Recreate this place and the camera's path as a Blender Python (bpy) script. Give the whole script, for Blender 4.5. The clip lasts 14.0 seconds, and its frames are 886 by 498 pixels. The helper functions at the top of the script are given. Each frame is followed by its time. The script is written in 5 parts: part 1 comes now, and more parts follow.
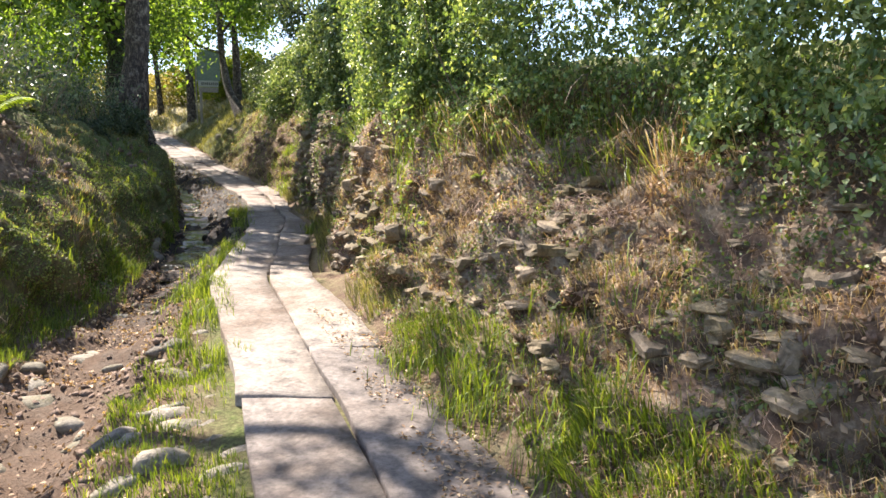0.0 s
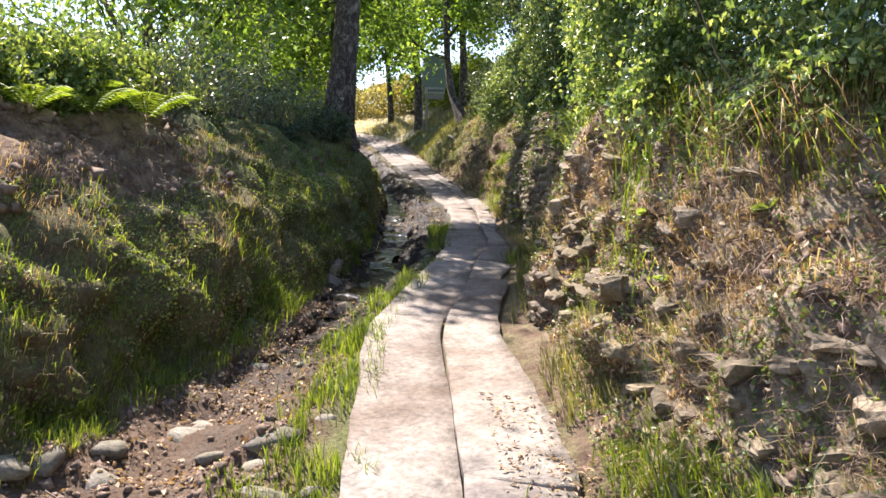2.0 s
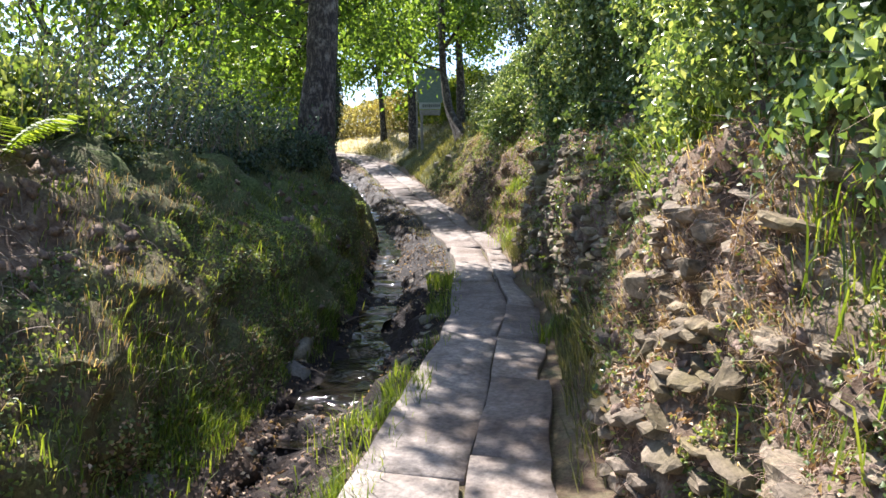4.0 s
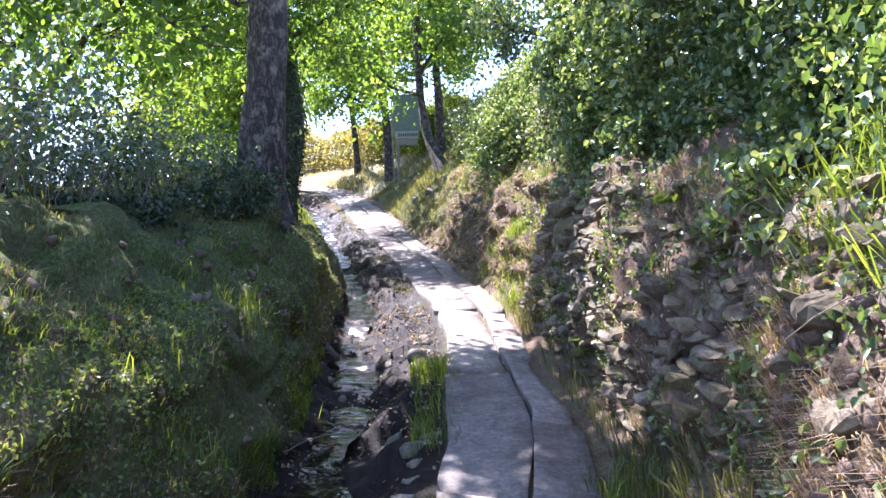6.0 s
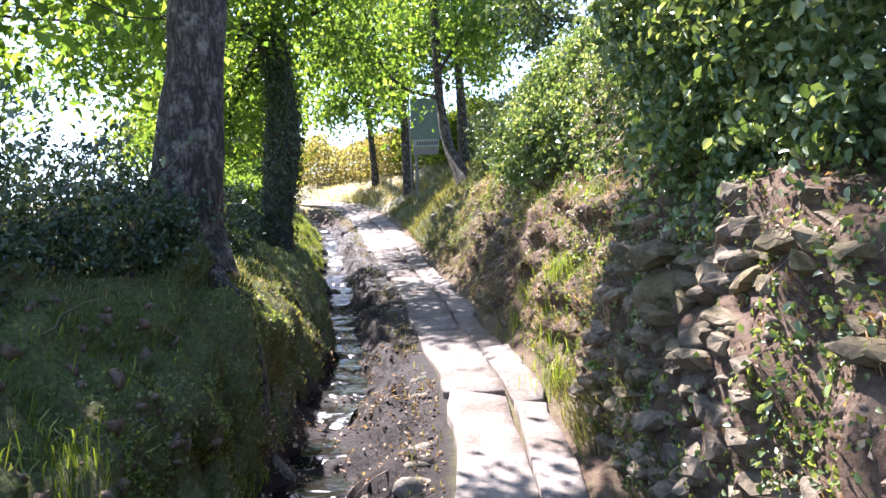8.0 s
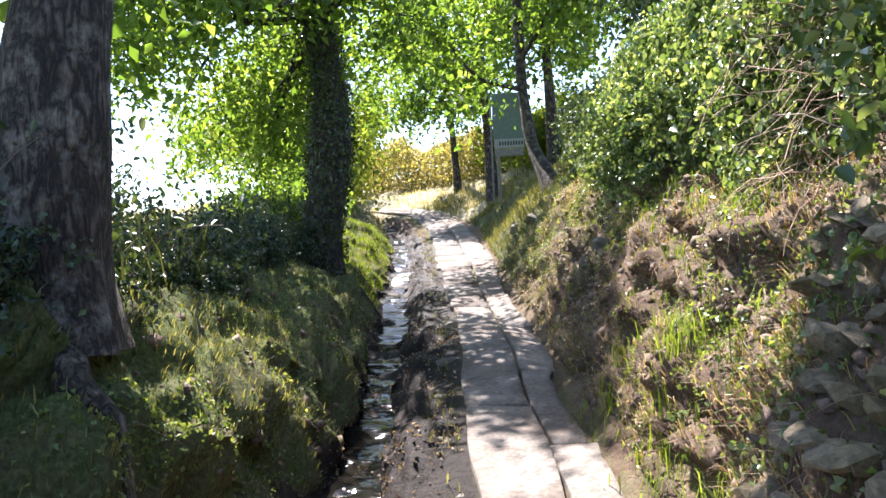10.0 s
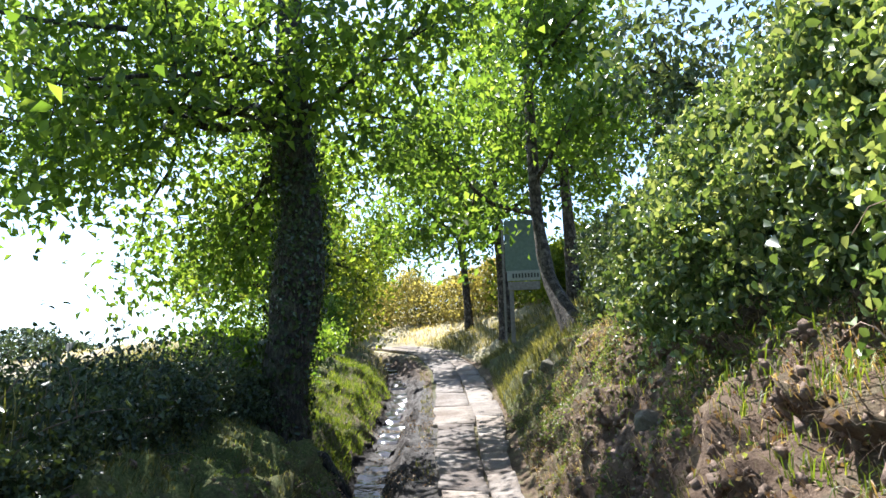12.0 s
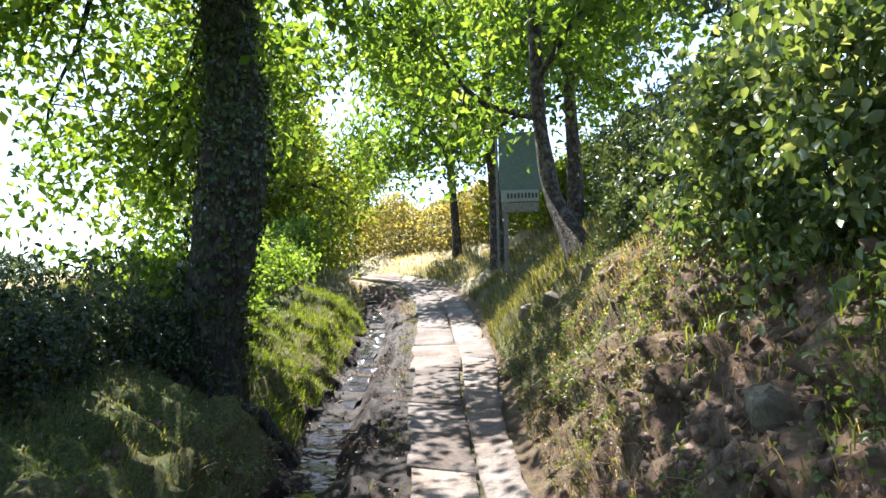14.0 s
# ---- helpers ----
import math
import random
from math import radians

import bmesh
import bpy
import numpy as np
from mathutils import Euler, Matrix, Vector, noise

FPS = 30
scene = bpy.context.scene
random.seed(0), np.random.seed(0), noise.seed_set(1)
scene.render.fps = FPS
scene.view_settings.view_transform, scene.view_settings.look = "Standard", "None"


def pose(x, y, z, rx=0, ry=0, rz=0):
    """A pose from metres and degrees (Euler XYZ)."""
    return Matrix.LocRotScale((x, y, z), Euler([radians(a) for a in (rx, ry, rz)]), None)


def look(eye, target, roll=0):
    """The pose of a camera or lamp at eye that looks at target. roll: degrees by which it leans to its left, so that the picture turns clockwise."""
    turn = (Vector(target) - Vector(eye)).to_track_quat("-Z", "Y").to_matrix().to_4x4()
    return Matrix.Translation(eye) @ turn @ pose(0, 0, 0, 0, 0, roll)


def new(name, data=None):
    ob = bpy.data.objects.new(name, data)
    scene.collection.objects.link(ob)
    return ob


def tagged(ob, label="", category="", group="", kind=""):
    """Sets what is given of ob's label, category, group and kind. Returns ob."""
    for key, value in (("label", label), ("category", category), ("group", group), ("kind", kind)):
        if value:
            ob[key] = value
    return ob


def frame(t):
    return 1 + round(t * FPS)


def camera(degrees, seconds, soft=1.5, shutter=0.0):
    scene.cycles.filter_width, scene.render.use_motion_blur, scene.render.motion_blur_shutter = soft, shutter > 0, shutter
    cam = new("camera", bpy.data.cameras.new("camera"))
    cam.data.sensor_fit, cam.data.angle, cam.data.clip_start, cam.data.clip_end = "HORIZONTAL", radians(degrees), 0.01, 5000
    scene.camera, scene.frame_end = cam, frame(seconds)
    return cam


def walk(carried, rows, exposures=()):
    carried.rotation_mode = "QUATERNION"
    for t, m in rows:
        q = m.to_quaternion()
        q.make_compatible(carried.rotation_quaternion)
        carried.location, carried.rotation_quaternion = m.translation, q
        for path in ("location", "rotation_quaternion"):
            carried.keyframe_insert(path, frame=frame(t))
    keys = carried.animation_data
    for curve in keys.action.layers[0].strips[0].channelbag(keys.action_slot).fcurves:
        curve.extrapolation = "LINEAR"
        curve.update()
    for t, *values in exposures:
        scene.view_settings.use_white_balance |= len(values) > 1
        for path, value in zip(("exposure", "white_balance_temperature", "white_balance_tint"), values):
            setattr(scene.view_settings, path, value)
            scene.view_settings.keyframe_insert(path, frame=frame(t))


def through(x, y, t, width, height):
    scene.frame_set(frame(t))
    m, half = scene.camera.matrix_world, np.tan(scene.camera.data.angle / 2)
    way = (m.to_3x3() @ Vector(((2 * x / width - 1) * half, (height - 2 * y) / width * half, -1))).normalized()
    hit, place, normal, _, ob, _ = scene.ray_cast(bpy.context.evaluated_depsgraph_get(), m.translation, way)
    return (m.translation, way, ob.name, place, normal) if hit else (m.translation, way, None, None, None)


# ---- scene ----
cam = camera(61.0, 14.0)
METRES, EYE, TILT, LEAN, TURN = 15.2, 1.5, -4.0, 1.0, 0.0
ROWS = [
    (0.0, 0.0, 0.0, 0.0, -0.0, 0.0, 0.0),
    (0.5, 0.0066, 0.0224, 0.0064, 7.6, 0.12, -1.1),
    (1.0, 0.0049, 0.0492, 0.0088, 12.27, 0.19, -1.66),
    (1.5, 0.0005, 0.0892, 0.0106, 15.46, 0.25, -2.25),
    (2.0, -0.0059, 0.1245, 0.0171, 17.14, 0.24, -2.7),
    (4.5, -0.0656, 0.2899, 0.0504, 16.41, 2.03, -0.86),
    (5.0, -0.0785, 0.3244, 0.0554, 15.57, 2.76, -0.34),
    (5.5, -0.0884, 0.3563, 0.0638, 15.04, 3.28, -0.09),
    (6.0, -0.0972, 0.3894, 0.0714, 15.43, 3.7, 0.03),
    (6.5, -0.1035, 0.4312, 0.0788, 16.49, 4.03, 0.13),
    (7.0, -0.1127, 0.468, 0.0866, 17.14, 4.29, 0.31),
    (9.5, -0.152, 0.6492, 0.1236, 20.86, 4.72, -0.4),
    (10.0, -0.1592, 0.6847, 0.1292, 24.95, 4.7, -0.16),
    (10.5, -0.1684, 0.7217, 0.1325, 25.34, 4.88, -0.41),
    (11.0, -0.18, 0.7554, 0.1391, 24.54, 6.38, -1.38),
    (11.5, -0.187, 0.7876, 0.15, 25.41, 12.17, -1.44),
    (12.0, -0.1983, 0.8171, 0.1559, 26.34, 14.86, -1.18),
    (12.5, -0.2048, 0.8475, 0.16, 26.53, 14.75, -1.06),
    (13.0, -0.213, 0.8752, 0.1657, 25.96, 13.1, -1.39),
    (13.5, -0.2328, 0.9052, 0.1683, 25.61, 11.18, -1.64),
    (14.0, -0.2512, 0.9401, 0.1713, 25.47, 9.66, -1.74),
]
walk(cam, [(t, pose(0, 0, EYE, TILT, LEAN, TURN) @ pose(METRES * x, METRES * y, METRES * z, 90 + pitch, roll, yaw)) for t, x, y, z, yaw, pitch, roll in ROWS],
     exposures=((0.0, 2.05, 6800, 15), (2.0, 1.93, 6600, 17), (4.5, 1.9, 5900, 16), (5.1, 2.28, 5600, 21), (6.5, 2.62, 5650, 26), (9.5, 2.33, 6150, 17), (11.0, 2.2, 6100, 15), (12.0, 1.84, 6000, 11), (12.6, 2.0, 5850, 12), (14.0, 2.03, 6250, 13)))

# ---- light ----
SUN_DIR = Vector((-0.43, 0.40, 0.81)).normalized()      # towards the sun
world = bpy.data.worlds.new("sky")
scene.world = world
world.use_nodes = True
wn = world.node_tree
sky = wn.nodes.new("ShaderNodeTexSky")
sky.sky_type, sky.sun_disc = "NISHITA", False
sky.sun_elevation = math.asin(SUN_DIR.z)
sky.sun_rotation = math.atan2(SUN_DIR.x, SUN_DIR.y)
sky.dust_density, sky.air_density, sky.ozone_density = 0.7, 1.0, 1.5
wn.nodes["Background"].inputs["Strength"].default_value = 0.1
wn.links.new(sky.outputs["Color"], wn.nodes["Background"].inputs["Color"])
sun_data = bpy.data.lights.new("sun", "SUN")
sun_data.energy, sun_data.angle, sun_data.color = 4.6, radians(0.53), (1.0, 0.95, 0.86)
sun_ob = new("sun", sun_data)
sun_ob.matrix_world = look(SUN_DIR * 60, (0, 0, 0))


# ---- numbers and noise ----
rng = np.random.default_rng(7)


def lattice(ix, iy, iz, seed):
    n = (ix * 374761393 + iy * 668265263 + iz * 2147483647 + seed * 974711) & 0xFFFFFFFF
    n = ((n ^ (n >> 13)) * 1274126177) & 0xFFFFFFFF
    n = (n ^ (n >> 16)) & 0xFFFF
    return n / 32767.5 - 1.0


def value_noise(p, size, seed=0):
    """Smooth noise from -1 to 1 at points p (n x 3), with lumps of that size."""
    q = np.asarray(p, float) / size
    i = np.floor(q).astype(np.int64)
    f = q - i
    f = f * f * (3 - 2 * f)
    out = 0
    for dx in (0, 1):
        for dy in (0, 1):
            for dz in (0, 1):
                w = (f[:, 0] if dx else 1 - f[:, 0]) * (f[:, 1] if dy else 1 - f[:, 1]) * (f[:, 2] if dz else 1 - f[:, 2])
                out = out + w * lattice(i[:, 0] + dx, i[:, 1] + dy, i[:, 2] + dz, seed)
    return out


def fbm(p, size, octaves=3, seed=0):
    return sum(value_noise(p, size / 2 ** o, seed + o) * 0.5 ** o for o in range(octaves))


def unit(v):
    return v / np.maximum(np.linalg.norm(v, axis=-1, keepdims=True), 1e-9)


# ---- materials ----
def material(name):
    m = bpy.data.materials.new(name)
    m.use_nodes = True
    return m, m.node_tree.nodes, m.node_tree.links, m.node_tree.nodes["Principled BSDF"]


def ramp(nodes, stops):
    r = nodes.new("ShaderNodeValToRGB")
    while len(r.color_ramp.elements) < len(stops):
        r.color_ramp.elements.new(0.5)
    for e, (at, c) in zip(r.color_ramp.elements, stops):
        e.position, e.color = at, (*c, 1)
    return r


def texture_noise(nodes, links, coords, scale, detail=6, rough=0.6, distort=0.0):
    n = nodes.new("ShaderNodeTexNoise")
    n.inputs["Scale"].default_value, n.inputs["Detail"].default_value = scale, detail
    n.inputs["Roughness"].default_value, n.inputs["Distortion"].default_value = rough, distort
    links.new(coords, n.inputs["Vector"])
    return n


def mix_colour(nodes, links, fac, a, b, blend="MIX"):
    m = nodes.new("ShaderNodeMix")
    m.data_type, m.blend_type = "RGBA", blend
    for socket, v in (("Factor_Float", fac), ("A_Color", a), ("B_Color", b)):
        s = next(i for i in m.inputs if i.identifier == socket)
        if isinstance(v, (int, float)):
            s.default_value = v
        elif isinstance(v, tuple):
            s.default_value = (*v, 1)
        else:
            links.new(v, s)
    return next(o for o in m.outputs if o.identifier == "Result_Color")


def coords_of(nodes, kind="Position"):
    if kind == "Position":
        return nodes.new("ShaderNodeNewGeometry").outputs["Position"]
    return nodes.new("ShaderNodeTexCoord").outputs[kind]


def bump(nodes, links, height, bsdf, strength, distance, normal=None):
    b = nodes.new("ShaderNodeBump")
    b.inputs["Strength"].default_value, b.inputs["Distance"].default_value = strength, distance
    links.new(height, b.inputs["Height"])
    if normal:
        links.new(normal, b.inputs["Normal"])
    links.new(b.outputs["Normal"], bsdf.inputs["Normal"])
    return b.outputs["Normal"]


def leaf_material(name, dark, mid, light, through=0.45, gloss=0.45):
    """Leaves: each island has its own tone, light shines through."""
    m, nodes, links, bsdf = material(name)
    geo = nodes.new("ShaderNodeNewGeometry")
    r = ramp(nodes, [(0.0, dark), (0.55, mid), (1.0, light)])
    links.new(geo.outputs["Random Per Island"], r.inputs["Fac"])
    n = texture_noise(nodes, links, geo.outputs["Position"], 1.3, 3)
    tone = ramp(nodes, [(0.3, (0.62, 0.66, 0.6)), (0.7, (1.15, 1.1, 1.0))])
    links.new(n.outputs["Fac"], tone.inputs["Fac"])
    col = mix_colour(nodes, links, 1.0, r.outputs["Color"], tone.outputs["Color"], "MULTIPLY")
    links.new(col, bsdf.inputs["Base Color"])
    bsdf.inputs["Roughness"].default_value = gloss
    tr = nodes.new("ShaderNodeBsdfTranslucent")
    warm = mix_colour(nodes, links, 1.0, col, (1.8, 1.62, 0.65), "MULTIPLY")
    links.new(warm, tr.inputs["Color"])
    mixer = nodes.new("ShaderNodeMixShader")
    mixer.inputs["Fac"].default_value = through
    links.new(bsdf.outputs[0], mixer.inputs[1])
    links.new(tr.outputs[0], mixer.inputs[2])
    links.new(mixer.outputs[0], nodes["Material Output"].inputs["Surface"])
    return m


def bark_material(name, dark, light, moss=0.3, patch=(0.16, 0.19, 0.11)):
    m, nodes, links, bsdf = material(name)
    co = coords_of(nodes, "Object")
    mp = nodes.new("ShaderNodeMapping")
    mp.inputs["Scale"].default_value = (1, 1, 0.3)
    links.new(co, mp.inputs["Vector"])
    v = nodes.new("ShaderNodeTexVoronoi")
    v.feature, v.inputs["Scale"].default_value = "DISTANCE_TO_EDGE", 21
    warp = texture_noise(nodes, links, mp.outputs[0], 7, 5)
    add = nodes.new("ShaderNodeVectorMath")
    add.operation = "MULTIPLY_ADD"
    links.new(warp.outputs["Color"], add.inputs[0])
    add.inputs[1].default_value = (0.22, 0.22, 0.22)
    links.new(mp.outputs[0], add.inputs[2])
    links.new(add.outputs[0], v.inputs["Vector"])
    fine = texture_noise(nodes, links, mp.outputs[0], 45, 6)
    r = ramp(nodes, [(0.0, tuple(c * 0.35 for c in dark)), (0.12, dark), (0.5, light)])
    links.new(v.outputs["Distance"], r.inputs["Fac"])
    spots = texture_noise(nodes, links, co, 7.0, 6, 0.7)
    cut = ramp(nodes, [(0.5, (0, 0, 0)), (0.72, (moss, moss, moss))])
    links.new(spots.outputs["Fac"], cut.inputs["Fac"])
    col = mix_colour(nodes, links, cut.outputs["Color"], r.outputs["Color"], patch)
    grain = ramp(nodes, [(0.3, (0.6, 0.6, 0.6)), (0.7, (1.2, 1.2, 1.2))])
    links.new(fine.outputs["Fac"], grain.inputs["Fac"])
    links.new(mix_colour(nodes, links, 1.0, col, grain.outputs["Color"], "MULTIPLY"), bsdf.inputs["Base Color"])
    bsdf.inputs["Roughness"].default_value = 0.9
    n1 = bump(nodes, links, v.outputs["Distance"], bsdf, 0.9, 0.05)
    bump(nodes, links, fine.outputs["Fac"], bsdf, 0.5, 0.01, n1)
    return m


def stone_material(name, dark, light, stain, stain_amount=0.6, each=True, scale=9.0):
    m, nodes, links, bsdf = material(name)
    co = coords_of(nodes)
    big = texture_noise(nodes, links, co, scale * 0.22, 5, 0.65)
    fine = texture_noise(nodes, links, co, scale * 6, 8, 0.7)
    mid = texture_noise(nodes, links, co, scale, 6, 0.65, 0.6)
    r = ramp(nodes, [(0.28, dark), (0.72, light)])
    links.new(mid.outputs["Fac"], r.inputs["Fac"])
    cut = ramp(nodes, [(0.42, (0, 0, 0)), (0.66, (stain_amount,) * 3)])
    links.new(big.outputs["Fac"], cut.inputs["Fac"])
    col = mix_colour(nodes, links, cut.outputs["Color"], r.outputs["Color"], stain)
    grain = ramp(nodes, [(0.32, (0.55, 0.55, 0.55)), (0.68, (1.25, 1.25, 1.25))])
    links.new(fine.outputs["Fac"], grain.inputs["Fac"])
    col = mix_colour(nodes, links, 1.0, col, grain.outputs["Color"], "MULTIPLY")
    if each:
        info = nodes.new("ShaderNodeObjectInfo")
        tone = ramp(nodes, [(0.0, (0.68, 0.66, 0.66)), (0.5, (0.95, 0.93, 0.9)), (1.0, (1.22, 1.18, 1.1))])
        links.new(info.outputs["Random"], tone.inputs["Fac"])
        col = mix_colour(nodes, links, 1.0, col, tone.outputs["Color"], "MULTIPLY")
    links.new(col, bsdf.inputs["Base Color"])
    bsdf.inputs["Roughness"].default_value = 0.88
    bsdf.inputs["Specular IOR Level"].default_value = 0.3
    n1 = bump(nodes, links, mid.outputs["Fac"], bsdf, 0.6, 0.03)
    bump(nodes, links, fine.outputs["Fac"], bsdf, 0.55, 0.008, n1)
    return m


def ground_material():
    """Soil, dry litter, moss and mud, mixed by what covers each stretch of the lane."""
    m, nodes, links, bsdf = material("earth")
    co = coords_of(nodes)
    big = texture_noise(nodes, links, co, 0.9, 6, 0.65)
    mid = texture_noise(nodes, links, co, 6, 8, 0.7)
    fine = texture_noise(nodes, links, co, 42, 8, 0.75)
    soil = ramp(nodes, [(0.25, (0.07, 0.044, 0.032)), (0.5, (0.17, 0.116, 0.082)), (0.75, (0.35, 0.26, 0.19))])
    links.new(mid.outputs["Fac"], soil.inputs["Fac"])
    green = ramp(nodes, [(0.3, (0.045, 0.062, 0.02)), (0.55, (0.11, 0.135, 0.045)), (0.8, (0.21, 0.21, 0.095))])
    links.new(fine.outputs["Fac"], green.inputs["Fac"])
    # mud tones hold its wetness and also part of the shade on it
    mud = ramp(nodes, [(0.3, (0.013, 0.009, 0.008)), (0.55, (0.028, 0.02, 0.017)), (0.8, (0.06, 0.044, 0.038))])
    links.new(mid.outputs["Fac"], mud.inputs["Fac"])
    dry = ramp(nodes, [(0.3, (0.3, 0.26, 0.17)), (0.7, (0.52, 0.46, 0.33))])
    links.new(fine.outputs["Fac"], dry.inputs["Fac"])

    def cover(name, sharp=0.5):
        a = nodes.new("ShaderNodeAttribute")
        a.attribute_name = name
        s = nodes.new("ShaderNodeMath")
        s.operation = "ADD"
        links.new(a.outputs["Fac"], s.inputs[0])
        t = nodes.new("ShaderNodeMath")
        t.operation = "MULTIPLY_ADD"
        links.new(mid.outputs["Fac"], t.inputs[0])
        t.inputs[1].default_value, t.inputs[2].default_value = 1.2, -0.6
        links.new(t.outputs[0], s.inputs[1])
        r = ramp(nodes, [(0.5 - sharp / 2, (0, 0, 0)), (0.5 + sharp / 2, (1, 1, 1))])
        links.new(s.outputs[0], r.inputs["Fac"])
        return r.outputs["Color"]

    col = mix_colour(nodes, links, cover("green"), soil.outputs["Color"], green.outputs["Color"])
    col = mix_colour(nodes, links, cover("dry"), col, dry.outputs["Color"])
    wet = cover("wet")
    col = mix_colour(nodes, links, wet, col, mud.outputs["Color"])
    grain = ramp(nodes, [(0.3, (0.6, 0.6, 0.6)), (0.72, (1.3, 1.3, 1.3))])
    links.new(fine.outputs["Fac"], grain.inputs["Fac"])
    links.new(mix_colour(nodes, links, 1.0, col, grain.outputs["Color"], "MULTIPLY"), bsdf.inputs["Base Color"])
    bsdf.inputs["Specular IOR Level"].default_value = 0.12
    rr = ramp(nodes, [(0.0, (0.95,) * 3), (1.0, (0.6,) * 3)])
    links.new(wet, rr.inputs["Fac"])
    links.new(rr.outputs["Color"], bsdf.inputs["Roughness"])
    n1 = bump(nodes, links, mid.outputs["Fac"], bsdf, 0.8, 0.06)
    bump(nodes, links, fine.outputs["Fac"], bsdf, 0.8, 0.015, n1)
    return m


def water_material():
    m, nodes, links, bsdf = material("water")
    co = coords_of(nodes)
    mp = nodes.new("ShaderNodeMapping")
    mp.inputs["Rotation"].default_value = (0, 0, radians(-26))
    mp.inputs["Scale"].default_value = (0.5, 1.0, 1.0)
    links.new(co, mp.inputs["Vector"])
    rip = texture_noise(nodes, links, mp.outputs[0], 9, 3, 0.5, 0.6)
    bsdf.inputs["Base Color"].default_value = (0.012, 0.01, 0.008, 1)
    bsdf.inputs["Roughness"].default_value = 0.04
    bsdf.inputs["IOR"].default_value = 1.33
    bump(nodes, links, rip.outputs["Fac"], bsdf, 0.6, 0.035)
    return m


def plain_material(name, a, b, rough=0.7, scale=20.0, metal=0.0):
    m, nodes, links, bsdf = material(name)
    n = texture_noise(nodes, links, coords_of(nodes, "Object"), scale, 6)
    r = ramp(nodes, [(0.3, a), (0.7, b)])
    links.new(n.outputs["Fac"], r.inputs["Fac"])
    links.new(r.outputs["Color"], bsdf.inputs["Base Color"])
    bsdf.inputs["Roughness"].default_value, bsdf.inputs["Metallic"].default_value = rough, metal
    bump(nodes, links, n.outputs["Fac"], bsdf, 0.3, 0.005)
    return m


EARTH = ground_material()
WATER = water_material()
SLAB = stone_material("slab_stone", (0.15, 0.132, 0.12), (0.34, 0.302, 0.275), (0.12, 0.088, 0.07), 0.95, True, 5)
COBBLE = stone_material("cobble_stone", (0.14, 0.125, 0.105), (0.32, 0.29, 0.25), (0.11, 0.1, 0.05), 0.7, True, 10)
WALLSTONE = stone_material("wall_stone", (0.085, 0.068, 0.05), (0.36, 0.295, 0.22), (0.13, 0.105, 0.045), 0.95, True, 8)
CLOD = stone_material("soil_clods", (0.08, 0.052, 0.038), (0.33, 0.235, 0.18), (0.12, 0.08, 0.055), 0.5, False, 14)
# darker than CLOD for wet soil and for shade put into the colour
WET_SHADED_CLOD = stone_material("wet_shaded_clods", (0.02, 0.014, 0.012), (0.08, 0.058, 0.048), (0.03, 0.022, 0.018), 0.5, False, 14)
STRAW = leaf_material("pale_straw", (0.28, 0.24, 0.15), (0.44, 0.39, 0.27), (0.62, 0.56, 0.42), 0.35, 0.8)
BARK = bark_material("bark", (0.05, 0.036, 0.026), (0.185, 0.142, 0.108), 0.8, (0.36, 0.31, 0.25))
BARK_DARK = bark_material("dark_bark", (0.034, 0.028, 0.022), (0.1, 0.084, 0.066), 0.7)
TWIG = plain_material("twig_wood", (0.11, 0.08, 0.055), (0.26, 0.2, 0.15), 0.85)
DEAD = plain_material("dead_stalks", (0.26, 0.16, 0.115), (0.58, 0.42, 0.32), 0.9)
OAK_LEAF = leaf_material("oak_leaves", (0.05, 0.105, 0.024), (0.11, 0.195, 0.042), (0.2, 0.29, 0.075), 0.6, 0.45)
FAR_LEAF = leaf_material("sunny_leaves", (0.09, 0.14, 0.02), (0.17, 0.24, 0.04), (0.28, 0.33, 0.07), 0.5, 0.5)
HEDGE_LEAF = leaf_material("hedge_leaves", (0.055, 0.105, 0.03), (0.15, 0.225, 0.07), (0.36, 0.42, 0.17), 0.4, 0.4)
BRAMBLE_LEAF = leaf_material("bramble_leaves", (0.055, 0.105, 0.04), (0.15, 0.23, 0.095), (0.36, 0.42, 0.26), 0.31, 0.34)
IVY_LEAF = leaf_material("ivy_leaves", (0.014, 0.032, 0.01), (0.03, 0.06, 0.016), (0.06, 0.1, 0.03), 0.2, 0.3)
# Hedge greens brightened: sunlight on the near hedge is put into the colour.
SUNLIT_LEAF = leaf_material("sunlit_hedge_leaves", (0.06, 0.115, 0.045), (0.17, 0.265, 0.1), (0.43, 0.5, 0.27), 0.34, 0.4)
# Hedge greens darkened: shade on the farther growth is put into the colour.
SHADE_LEAF = leaf_material("shade_toned_leaves", (0.03, 0.06, 0.034), (0.085, 0.13, 0.07), (0.2, 0.25, 0.14), 0.25, 0.42)
# Leaves darkened further: their shade against the bright sky sits in the colour.
SHADE_DARK_LEAF = leaf_material("shade_dark_leaves", (0.016, 0.032, 0.016), (0.045, 0.075, 0.036), (0.12, 0.165, 0.085), 0.22, 0.4)
GOLD_LEAF = leaf_material("golden_hedge_leaves", (0.22, 0.2, 0.08), (0.38, 0.345, 0.16), (0.55, 0.5, 0.28), 0.35, 0.6)
GRASS = leaf_material("grass_blades", (0.06, 0.1, 0.015), (0.13, 0.2, 0.03), (0.27, 0.33, 0.07), 0.4, 0.5)
SHORT_GRASS = leaf_material("short_grass", (0.07, 0.082, 0.032), (0.16, 0.17, 0.075), (0.33, 0.31, 0.17), 0.35, 0.6)
